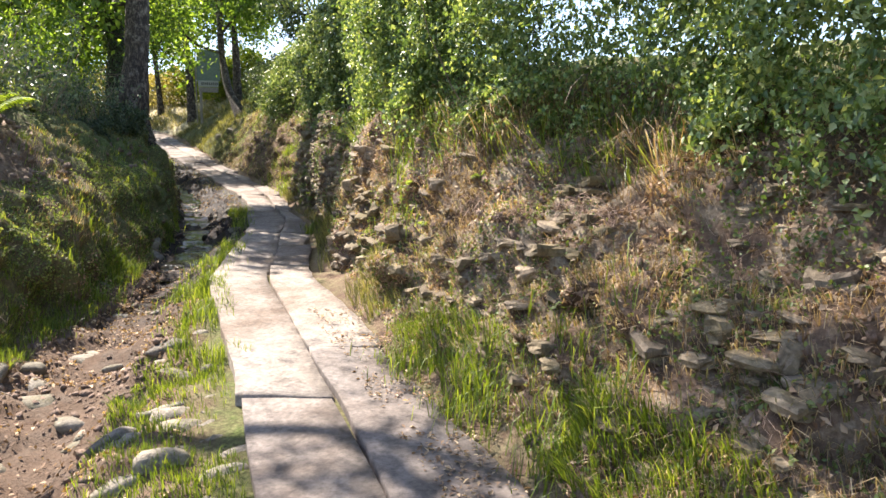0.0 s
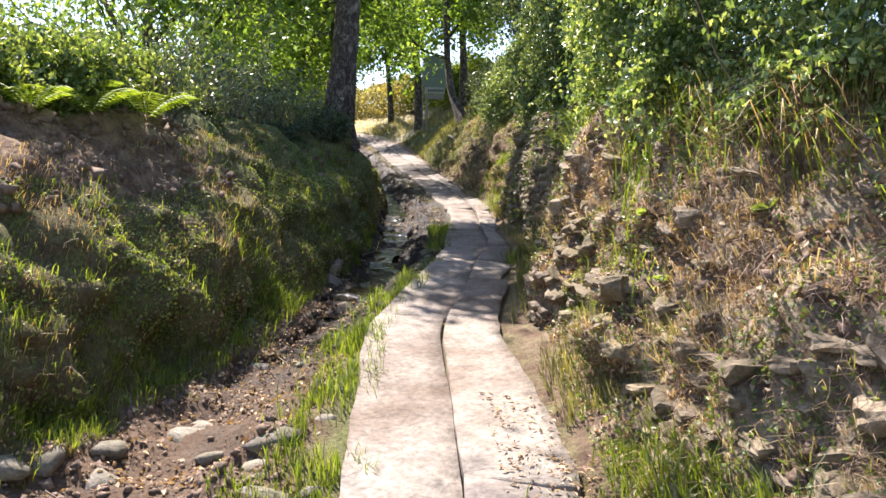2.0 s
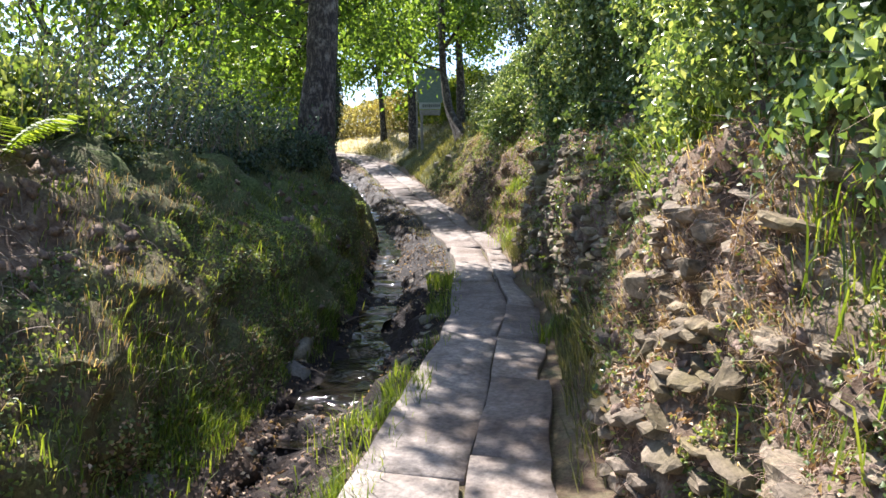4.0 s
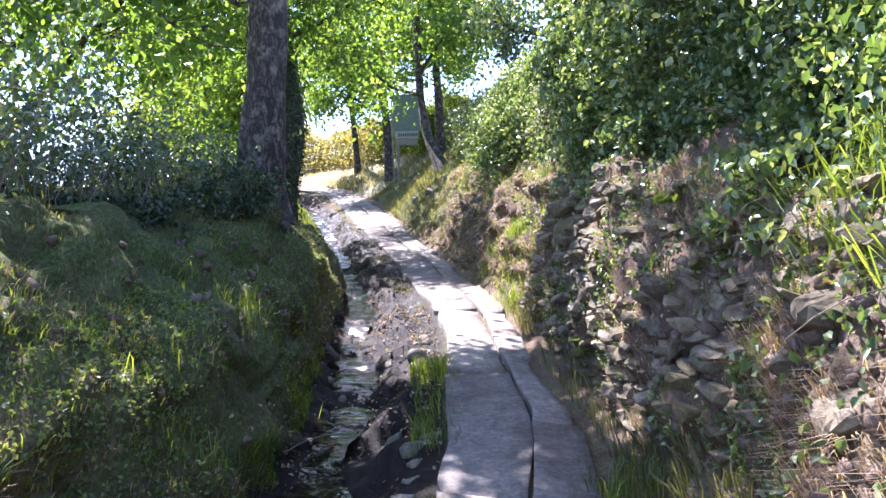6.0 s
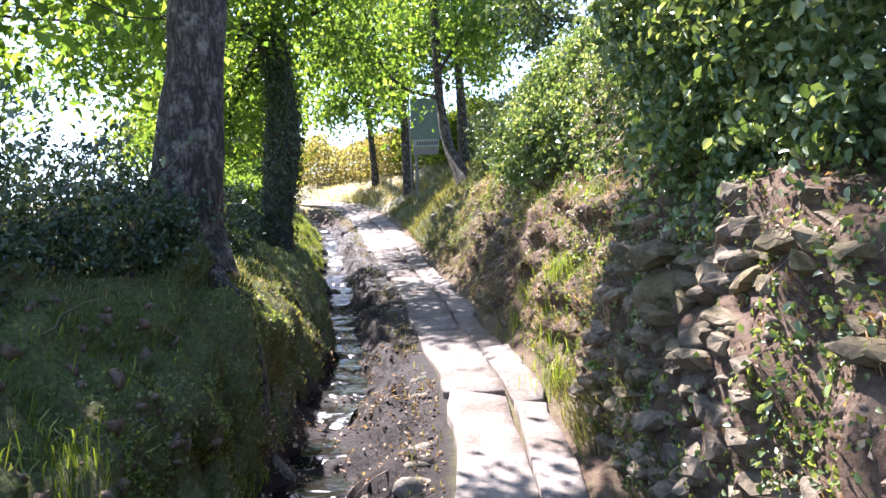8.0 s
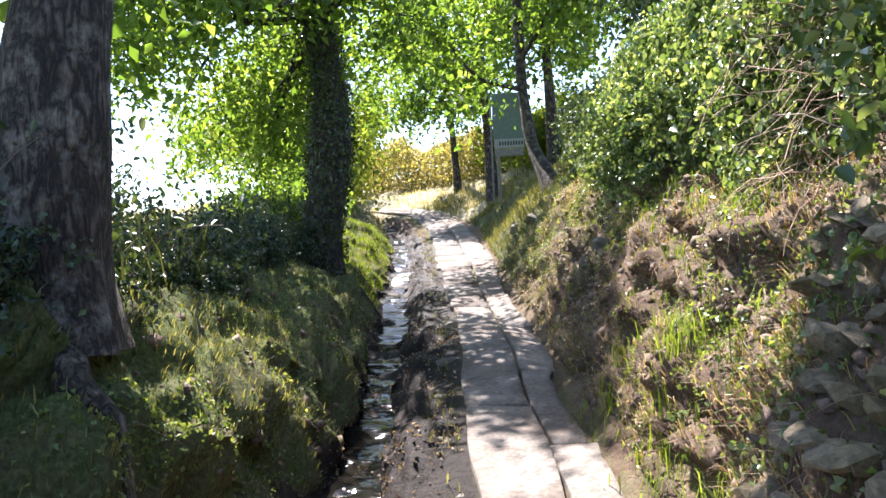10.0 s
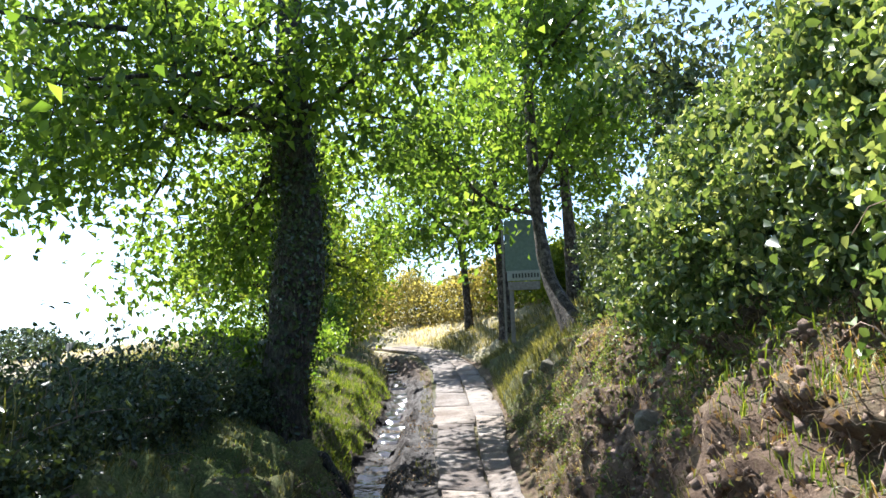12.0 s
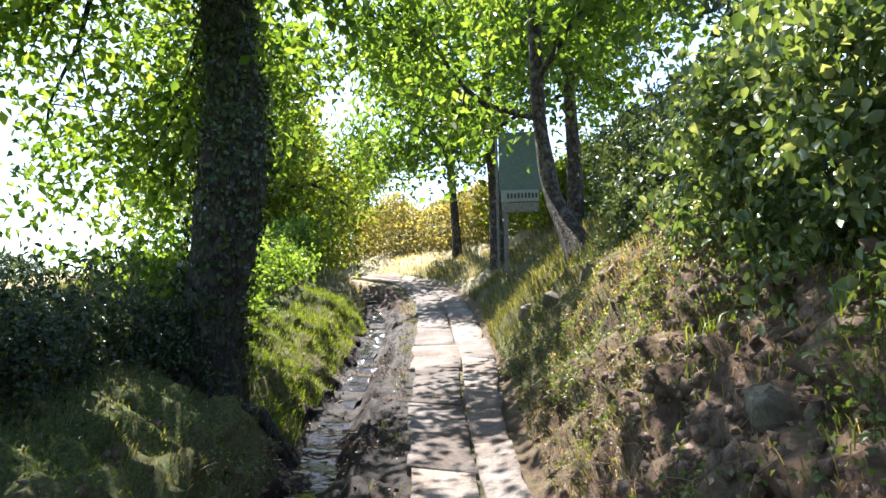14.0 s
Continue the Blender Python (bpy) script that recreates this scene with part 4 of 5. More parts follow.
scrub("loose leafy shoots on the earth bank", 1.0, 8.0, 0.5, 2.2, 0.5, 1.3, 170, HEDGE_LEAF, 0.036, 261)
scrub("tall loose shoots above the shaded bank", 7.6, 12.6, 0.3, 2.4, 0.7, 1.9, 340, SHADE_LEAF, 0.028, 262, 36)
scrub("thin shoots rising from the brambles in shade-darkened leaf colour", 12.8, 19.4, 0.3, 2.2, 0.5, 1.25, 330, SHADE_DARK_LEAF, 0.032, 263)
scrub("sunny leafy shoots behind the old oak", 20.0, 27.0, 0.4, 2.0, 0.6, 1.5, 150, OAK_LEAF, 0.05, 264)


def hedge_run(label, line, low, high, deep, leaf_mat, leaf_size, count, seed):
    """A free-standing hedge along a line of (x, y), standing on the ground."""
    rand = np.random.default_rng(seed)
    line = np.array(line, float)
    root = new("hedge")
    root.location = (*line[0], height_at(*line[0]))
    o = np.array(root.location)
    tagged(root, label, "hedge", HEDGE)
    t = rand.uniform(0, len(line) - 1.001, count)
    i = t.astype(int)
    q = line[i] + (line[i + 1] - line[i]) * (t - i)[:, None]
    along_line = np.stack([t * 2.0, 0 * t, 0 * t], -1)
    tall = low + (high - low) * (0.5 + 0.35 * value_noise(along_line, 0.9, seed) + 0.3 * value_noise(along_line, 0.3, seed + 1))
    u = rand.random(count) ** 0.8
    width = deep * np.sqrt(np.clip(1.05 - u ** 2, 0.05, 1))
    a = rand.normal(size=(count, 2)) * 0.45
    p = np.zeros((count, 3))
    p[:, :2] = q + a * width[:, None]
    ends = np.linspace(0, len(line) - 1.001, 60)
    k = ends.astype(int)
    mid = line[k] + (line[k + 1] - line[k]) * (ends - k)[:, None]
    base = np.interp(t, ends, [height_at(x, y) for x, y in mid])
    p[:, 2] = base + u * tall
    v, f = leaf_cloud(p - o, np.tile([0, -0.4, 0.8], (count, 1)), leaf_size, rand, 0.9, 1.5, 0.4)
    child("foliage", mesh_from("foliage", v, f, leaf_mat), root)
    strands = []
    for (x, y), z in zip(mid, [height_at(x, y) for x, y in mid]):
        at = np.array([x, y, z - 0.1]) - o
        strands.append((np.array([at + np.array([rand.normal() * 0.1 * h, rand.normal() * 0.1 * h, h]) for h in np.linspace(0, low, 5)]), np.linspace(0.02, 0.006, 5)))
    v, f = tubes(strands, 4)
    tagged(child("stem_tangle", mesh_from("stem_tangle", v, f, TWIG), root), kind="stuff")


hedge_run("golden dry hedge along the sunny field edge", [(-11.6, 33.9), (-14, 35.9), (-17, 37.6), (-21, 39.2), (-26, 41)], 1.3, 2.3, 0.9, GOLD_LEAF, 0.085, 17000, 271)
hedge_run("distant dark hedge across the field", [(-36, 24), (-42, 38), (-48, 52), (-54, 70)], 0.9, 2.4, 3.0, SHADE_DARK_LEAF, 0.16, 18000, 273)
hedge_run("green hedge behind the slim trees", [(-7.4, 31.4), (-9.4, 32.6), (-11.6, 34.0)], 1.0, 1.9, 0.8, FAR_LEAF, 0.08, 9000, 272)


# ---- notice board ----
def box(sx, sy, sz, at, bevel=0.006):
    bm = bmesh.new()
    bmesh.ops.create_cube(bm, size=1)
    for v in bm.verts:
        v.co = Vector((v.co.x * sx + at[0], v.co.y * sy + at[1], v.co.z * sz + at[2]))
    bmesh.ops.bevel(bm, geom=list(bm.edges), offset=bevel, segments=2, affect="EDGES", profile=0.6)
    return bm


board = new("notice_board")
board.matrix_basis = pose(-8.4, 27.5, height_at(-8.4, 27.5) - 0.05, 0, 0, 20)
tagged(board, "dark green notice board with a grey name plate on posts", "sign")
part("post", box(0.05, 0.05, 2.66, (-0.42, 0.05, 1.33)), POST, board, "weathered grey wooden post")
part("post", box(0.09, 0.09, 1.1, (-0.27, 0.02, 0.55)), POST, board, "short weathered wooden post")
part("panel", box(0.8, 0.05, 1.12, (0.02, 0.05, 2.08), 0.01), PANEL, board, "dark green flat panel")
plate = part("name_plate", box(0.7, 0.03, 0.22, (0.0, -0.03, 1.41), 0.01), PLATE, board, "pale grey plate with dark lettering")
for k in range(9):
    part("letter", box(0.038, 0.006, 0.09 if k % 3 else 0.1, (-0.22 + k * 0.065, -0.048, 1.41), 0.002), INK, plate)
part("lower_plate", box(0.68, 0.03, 0.18, (0.0, -0.03, 1.19), 0.01), POST, board)


# ---- grass, herbs and litter ----
r1 = np.random.default_rng(101)
def blades(name, density, y0, y1, s0, s1, height, width, mat, label, clump=1.0, size=0.5, lean=0.6, seed=5, droop=0.0):
    p, nrm = scatter(density, y0, y1, s0, s1, r1, clump, size, seed)
    return cloud_object(name, [blade_cloud(p, nrm, height, width, r1, lean, droop)], mat, label, "grass")


blades("grass", 2600, 4.6, 11.5, 10.25, 11.05, 0.13, 0.006, GRASS, "bright green grass fringe along the slabs", 1.4, 0.5)
blades("grass", 2600, 0.5, 4.6, 9.9, 11.0, 0.06, 0.005, GRASS, "short grass between the edging stones", 1.5, 0.35)
blades("grass", 2000, 1.4, 5.0, 12.65, 13.42, 0.13, 0.005, GRASS, "lush bright grass at the bank foot", 1.6, 0.6)
blades("grass", 1700, 5.3, 13.5, 12.15, 13.45, 0.13, 0.006, SHORT_GRASS, "shaded grass verge under the stone wall", 1.2, 0.5)
blades("grass", 160, 11.5, 33, 10.3, 11.0, 0.07, 0.008, SHORT_GRASS, "thin grass beside the slabs", 1.5, 0.6)
blades("grass", 420, 0.5, 9.5, 5.2, 7.2, 0.075, 0.0035, DRY_GRASS, "pale dry grass on the earth bank", 2.2, 0.45, 1.0, 28, 0.3)
blades("grass", 350, 0.8, 6.0, 14.75, 15.9, 0.34, 0.004, DRY_GRASS, "withered grass hanging from under the hedge", 1.6, 0.5, 1.5, 30, 0.95)
blades("grass", 650, -2, 9, 5.65, 7.25, 0.04, 0.005, SHORT_GRASS, "short mossy grass covering the earth bank", 1.2, 0.5)
blades("grass", 520, 11, 33, 5.0, 7.3, 0.055, 0.007, SHORT_GRASS, "grass on the bank under the oaks", 1.2, 0.6)
blades("grass", 700, 9, 16, 5.0, 7.25, 0.04, 0.004, SHORT_GRASS, "thin moss and grass on the shaded bank", 2.2, 0.4)
blades("grass", 1500, 3, 12, 6.85, 7.45, 0.09, 0.005, GRASS, "bright tufts at the foot of the bank", 2.2, 0.6, seed=9)
blades("grass", 900, 19.5, 32, 5.3, 7.5, 0.085, 0.008, GRASS, "sunlit grass on the bank past the old oak", 1.2, 0.8)
blades("grass", 330, 12, 22, 12.9, 15.2, 0.06, 0.005, SHORT_GRASS, "grass tufts on the earth bank", 2.4, 0.5)
blades("grass", 430, 12.5, 22.5, 13.0, 15.6, 0.09, 0.004, DRY_GRASS, "dry grass hanging on the earth bank", 1.8, 0.4, 1.2, 27, 0.5)
blades("grass", 600, 22, 33, 12.6, 16, 0.16, 0.010, SHORT_GRASS, "green grass bank under the slim trees", 1.0, 0.8)
blades("grass", 1500, 1.0, 10.5, 12.9, 15.2, 0.085, 0.0035, DRY_GRASS, "dry straw-coloured grass on the stony bank", 1.6, 0.4, 1.2, 7, 0.5)
blades("grass", 200, 3.6, 9.0, 14.6, 15.9, 0.26, 0.006, GRASS, "long grass hanging from the bank top", 2.0, 0.7, 1.4, 8, 0.5)
blades("grass", 420, 0.8, 5.5, 13.1, 14.3, 0.1, 0.005, SHORT_GRASS, "grass and weeds creeping up the stony bank", 1.8, 0.35, 0.8, 6)
blades("grass", 200, 30.5, 44, 12.9, 17, 0.14, 0.015, STRAW, "dry sunlit meadow grass", 0.6, 1.0)
blades("grass", 60, 28, 46, 3.0, 7.3, 0.2, 0.02, STRAW, "dry meadow grass by the field", 0.6, 1.0)
blades("grass", 120, -4, 30, 3.6, 5.0, 0.4, 0.012, SHORT_GRASS, "tall grass on top of the bank", 0.8, 1.0)

p, nrm = scatter(750, -1, 6.6, 13.0, 15.9, r1, 1.4, 0.5, 12)
q, qn = scatter(1100, 6.6, 13.5, 13.0, 15.9, r1, 1.8, 0.35, 12)
u, un = scatter(380, 13.5, 23, 13.0, 15.9, r1, 1.4, 0.5, 12)
p, nrm = np.concatenate([p, q, u]), np.concatenate([nrm, qn, un])
cloud_object("herbs", [leaf_cloud(p + nrm * 0.02, nrm, 0.017, r1, 0.9, 1.4, 0.3)], HERB_LEAF, "small green herbs rooted in the bank", "herbs")
p, nrm = scatter(420, 7.2, 13.4, 13.2, 15.8, r1, 1.6, 0.3, 41)
cloud_object("creeper", [leaf_cloud(p + nrm * 0.05, nrm, 0.022, r1, 0.8, 1.4, 0.5, 0.25, 6)], BRAMBLE_LEAF, "trailing green creeper over the wall stones", "creeper")
p, nrm = scatter(1500, -1, 14, 5.6, 7.3, r1, 1.6, 0.45, 13)
q, qn = scatter(420, 14, 30, 5.0, 7.2, r1, 1.4, 0.6, 13)
p, nrm = np.concatenate([p, q]), np.concatenate([nrm, qn])
cloud_object("herbs", [leaf_cloud(p + nrm * 0.02, nrm, 0.018, r1, 0.9, 1.4, 0.3)], HERB_LEAF, "small herbs on the mossy bank", "herbs")
p, nrm = scatter(900, 0.5, 7.4, 12.95, 15.5, r1, 1.6, 0.3, 18)
cloud_object("leaf_litter", [leaf_cloud(p + nrm * 0.02, nrm, 0.016, r1, 1.2, 2.2, 0.3)], LITTER, "crisp reddish-brown litter on the stony bank", "litter")
p, nrm = scatter(900, 0.5, 6.6, 12.9, 15.3, r1, 2.0, 0.35, 19)
cloud_object("herbs", [leaf_cloud(p + nrm * 0.03, nrm, 0.016, r1, 0.9, 1.4, 0.3)], HERB_LEAF, "patches of small weeds on the stony bank", "herbs")
p, nrm = scatter(420, -1, 10, 13.0, 16.0, r1, 1.2, 0.4, 14)
q, qn = scatter(170, 10, 20, 13.0, 16.0, r1, 1.6, 0.4, 14)
p, nrm = np.concatenate([p, q]), np.concatenate([nrm, qn])
cloud_object("leaf_litter", [leaf_cloud(p + nrm * 0.012, nrm, 0.02, r1, 0.8, 1.5, 0.3)], LITTER, "brown dead leaves on the bank", "litter")
p, nrm = scatter(260, 8, 24, 6.6, 11.0, r1, 1.4, 0.5, 15)
q, qn = scatter(520, -1, 8, 6.6, 10.6, r1, 1.8, 0.4, 15)
p, nrm = np.concatenate([p, q]), np.concatenate([nrm, qn])
cloud_object("leaf_litter", [leaf_cloud(p + nrm * 0.012, nrm, 0.02, r1, 0.5, 1.5, 0.1)], LITTER, "dead leaves scattered in the gully", "litter")


p, nrm = scatter(800, 0.3, 5.6, 11.55, 13.0, r1, 1.2, 0.4, 29)
p[:, 2] = np.maximum(p[:, 2] + 0.012, LEVEL(p[:, 1]) + 0.026)
cloud_object("leaf_litter", [leaf_cloud(p, np.tile([0, 0, 1.0], (len(p), 1)), 0.013, r1, 0.35, 2.4, 0.0)], LITTER, "reddish-brown crumbs of litter along the slab edge", "litter")
blades("grass", 200, 1, 13, 5.3, 7.2, 0.075, 0.006, GRASS, "light green tufts on the mossy bank", 2.6, 0.45, 0.8, 17)


def tangle(name, count, y0, y1, s0, s1, length, radius, mat, label, seed, category="twigs", lift=0.8, bend=0.3):
    rand = np.random.default_rng(seed)
    p, nrm = scatter(count * 8 / max(y1 - y0, 1), y0, y1, s0, s1, rand, 1.5, 0.6, seed)
    strands = []
    for k in range(min(count, len(p))):
        d = rand.normal(size=3) * np.array([0.6, 0.8, 0.7])
        d = unit(nrm[k] * lift + d - (1 - min(lift, 1)) * nrm[k] * (d @ nrm[k]))
        pts = [p[k]]
        ln = length * rand.uniform(0.4, 1.3)
        for _ in range(5):
            d = unit(d + rand.normal(size=3) * bend - np.array([0, 0, 0.22]))
            pts.append(pts[-1] + d * ln / 5)
        strands.append((pts, np.linspace(radius, radius * 0.4, 6)))
    v, f = tubes(strands, 3)
    tagged(new(name, mesh_from(name, v, f, mat)), label, category, kind="stuff")


p, nrm = scatter(650, 13.3, 23, 13.4, 15.9, r1, 2.4, 0.5, 20)
cloud_object("herbs", [leaf_cloud(p + nrm * 0.03, nrm, 0.02, r1, 0.9, 1.4, 0.3)], HERB_LEAF, "clumps of green weeds on the earth bank", "herbs")
tangle("dead_stalks", 3800, 0.5, 7.0, 13.1, 15.5, 0.12, 0.0011, DEAD, "tangle of dry reddish stalks on the bank", 71)
tangle("dead_stalks", 900, 12, 22, 13.4, 15.6, 0.15, 0.0013, DEAD, "dry stalks and roots on the earth bank", 72)
tangle("dead_twigs", 620, 0, 9, 14.8, 16.0, 0.36, 0.003, TWIG, "bare brown twigs under the hedge", 73)
tangle("dead_twigs", 300, 9, 18, 14.6, 16.0, 0.22, 0.003, TWIG, "bare bramble stems over the bank", 74)
tangle("roots", 110, 2, 20, 5.0, 6.6, 0.26, 0.004, TWIG, "pale roots and stems trailing down the bank", 75, "roots", 0.12)
tangle("roots", 200, 2.5, 7.8, 5.0, 5.8, 0.3, 0.0035, TWIG, "bare roots hanging from the soil lip of the bank", 77, "roots", 0.3)
tangle("sticks", 60, 1, 14, 7.4, 10.4, 0.35, 0.006, TWIG, "broken sticks lying in the muddy gully", 76, "sticks", 0.05, 0.15)


rd = np.random.default_rng(88)
strands = []
for _ in range(300):
    q = np.array([-2.12 + rd.normal() * 0.12, 14.0 + rd.normal() * 0.45, 3.2 + rd.uniform(-0.2, 1.1)])
    q[0] -= 0.42 * (q[1] - 14.0)
    d = unit(rd.normal(size=3) * np.array([0.5, 0.9, 0.8]) + np.array([-0.3, -0.2, -0.5]))
    pts = [q]
    for k in range(6):
        d = unit(d + rd.normal(size=3) * 0.4 + np.array([0, 0, -0.12]))
        pts.append(pts[-1] + d * rd.uniform(0.04, 0.12))
    strands.append((pts, np.linspace(0.0032, 0.0012, 7)))
v, f = tubes(strands, 4)
tagged(new("dead_creeper", mesh_from("dead_creeper", v, f, DEAD)), "mass of dead brown creeper stems hanging in the hedge", "creeper", kind="stuff")


# ---- ferns ----
def fern(x, y, size, seed, label="bright green fern on the bank top"):
    rand = np.random.default_rng(seed)
    root = new("fern")
    root.location = (x, y, height_at(x, y) - 0.03)
    tagged(root, label, "fern", "ferns on the bank")
    for k in range(9):
        a = k * 2 * np.pi / 9 + rand.normal() * 0.25
        out = np.array([np.cos(a), np.sin(a), 0])
        t = np.linspace(0, 1, 18)
        ln = size * rand.uniform(0.8, 1.15)
        mid = out * (t * ln * 0.75)[:, None] + np.array([0, 0, 1.0]) * (ln * (1.1 * t - 0.75 * t ** 2))[:, None]
        side = np.array([-np.sin(a), np.cos(a), 0])
        vs, fs = tubes([(mid, np.linspace(0.006, 0.002, 18))], 3)
        vs, fs = [vs], [np.concatenate([fs[:, [0, 1, 2]], fs[:, [0, 2, 3]]])]
        base = len(vs[0])
        for s in (-1, 1):
            w = ln * 0.26 * np.sin(np.clip(t * 1.05, 0.08, 1) * np.pi) ** 0.8 + 0.01
            for i in range(2, 18):
                tip = mid[i] + s * side * w[i] + out * 0.25 * w[i] - np.array([0, 0, 0.2 * w[i]])
                h = out * ln * 0.018
                vs.append(np.array([mid[i] - h, (mid[i] + tip) / 2 - 1.6 * h, tip, (mid[i] + tip) / 2 + 1.6 * h]))
                fs.append(np.array([[0, 1, 2], [0, 2, 3]]) + base)
                base += 4
        child("frond", mesh_from("frond", np.concatenate(vs), np.concatenate(fs), FERN_LEAF), root)


for k, (x, y, s) in enumerate([(-4.3, 6.0, 0.42), (-4.25, 6.5, 0.5), (-4.25, 7.1, 0.55), (-4.6, 6.8, 0.6), (-4.7, 7.7, 0.5), (-4.65, 6.2, 0.55), (-4.8, 5.4, 0.45), (-4.9, 7.2, 0.6)]):
    fern(x, y, s, 200 + k)


# ---- weeds and tufts ----
def weed(at, nrm, size, seed):
    """A rosette of broad round leaves on short stalks, rooted in the bank."""
    rand = np.random.default_rng(seed)
    root = new("weed")
    root.location = at
    tagged(root, "broad-leaved green weed rooted between the stones", "weed", "weeds on the bank")
    out = np.array(nrm)
    for k in range(9):
        a = rand.uniform(0, 2 * np.pi)
        d = unit(out * 0.7 + np.array([math.cos(a), math.sin(a), 0.5]) * 0.8)
        tip = d * size * rand.uniform(0.6, 1.3)
        v, f = tubes([(np.array([(0, 0, 0), tip * 0.5 + np.array([0, 0, 0.02]), tip]), [0.003, 0.0025, 0.002])], 4)
        child("stalk", mesh_from("stalk", v, f, HERB_LEAF), root)
        n = unit(np.array([-0.4, 0.1, 0.9]) + 0.4 * rand.normal(size=3))
        u = unit(np.cross(n, d))
        w = np.cross(u, n)
        r = size * rand.uniform(0.32, 0.5)
        ang = np.linspace(0, 2 * np.pi, 11, endpoint=False)
        rim = tip + r * (0.85 + 0.15 * np.cos(ang * 5))[:, None] * (np.cos(ang)[:, None] * u + np.sin(ang)[:, None] * w) + n * 0.15 * r
        v = np.concatenate([[tip], rim])
        f = np.array([(0, 1 + i, 1 + (i + 1) % 11) for i in range(11)])
        child("leaf", mesh_from("leaf", v, f, HERB_LEAF, True), root)


def tuft(x, y, height, count, seed, mat=GRASS, spread=0.12):
    rand = np.random.default_rng(seed)
    z = height_at(x, y)
    p = np.stack([rand.normal(size=count) * spread, rand.normal(size=count) * spread * 1.4, np.zeros(count)], -1)
    p[:, 2] = [height_at(x + a, y + b) - z - 0.01 for a, b, _ in p]
    v, f = blade_cloud(p, np.tile([0.2, -0.2, 0.9], (count, 1)), height, 0.006, rand, 0.9, 0.15)
    ob = new("grass_tuft", mesh_from("grass_tuft", v, f, mat))
    ob.location = (x, y, z)
    tagged(ob, "bright green tuft of long grass", "grass tuft", kind="stuff")


rw = np.random.default_rng(515)
p, nrm = scatter(1.6, 3.0, 14.5, 13.1, 15.0, rw, 0.5, 0.8, 22)
for k in range(min(len(p), 14)):
    weed(p[k], nrm[k], rw.uniform(0.05, 0.09), 600 + k)
for k, (x, y) in enumerate(((0.25, 5.0), (0.05, 5.5), (0.5, 4.6), (-0.1, 5.95), (0.75, 4.1), (0.35, 5.5), (0.9, 3.9), (0.15, 6.1))):
    rc = np.random.default_rng(820 + k)
    z = height_at(x, y)
    strands = []
    for _ in range(70):
        d = unit(rc.normal(size=3) + np.array([-0.6, -0.3, 0.4]))
        pts = [np.array([rc.normal() * 0.06, rc.normal() * 0.1, rc.normal() * 0.03])]
        for _ in range(5):
            d = unit(d + rc.normal(size=3) * 0.45 - np.array([0, 0, 0.2]))
            pts.append(pts[-1] + d * rc.uniform(0.015, 0.035))
        strands.append((pts, np.linspace(0.002, 0.0009, 6)))
    v, f = tubes(strands, 3)
    ob = new("dry_plant", mesh_from("dry_plant", v, f, DEAD))
    ob.location = (x, y, z)
    tagged(ob, "withered reddish-brown clump of roots on the bank", "dry plant", kind="stuff")
for k, (x, y, h, n) in enumerate([(-3.05, 6.5, 0.15, 300), (-3.2, 7.1, 0.16, 380), (-3.1, 5.6, 0.13, 260), (-3.2, 4.7, 0.15, 260), (0.15, 3.75, 0.24, 420), (0.55, 3.1, 0.22, 380), (-0.2, 4.45, 0.2, 300),
                                  (-0.35, 6.35, 0.28, 260), (-0.25, 6.0, 0.26, 200), (-0.6, 7.9, 0.32, 320), (-0.75, 8.5, 0.3, 260), (-1.55, 9.4, 0.2, 200), (-2.75, 13.6, 0.24, 240), (-2.95, 14.3, 0.22, 240),
                                  (-3.55, 9.1, 0.18, 160), (-4.0, 10.4, 0.18, 160), (-2.35, 7.6, 0.2, 260), (-2.3, 6.6, 0.18, 240), (-1.85, 5.6, 0.16, 240), (-3.4, 15.2, 0.2, 180), (-2.75, 14.9, 0.12, 200), (-2.95, 15.5, 0.12, 220), (-3.2, 16.1, 0.12, 200), (-2.55, 14.3, 0.12, 160), (-3.1, 15.0, 0.1, 160), (-3.7, 17.3, 0.13, 200), (-4.15, 17.9, 0.12, 180), (-4.0, 18.6, 0.14, 200), (-3.5, 16.8, 0.12, 160), (-4.5, 19.4, 0.13, 180)]):
    tuft(x, y, h, n, 700 + k)


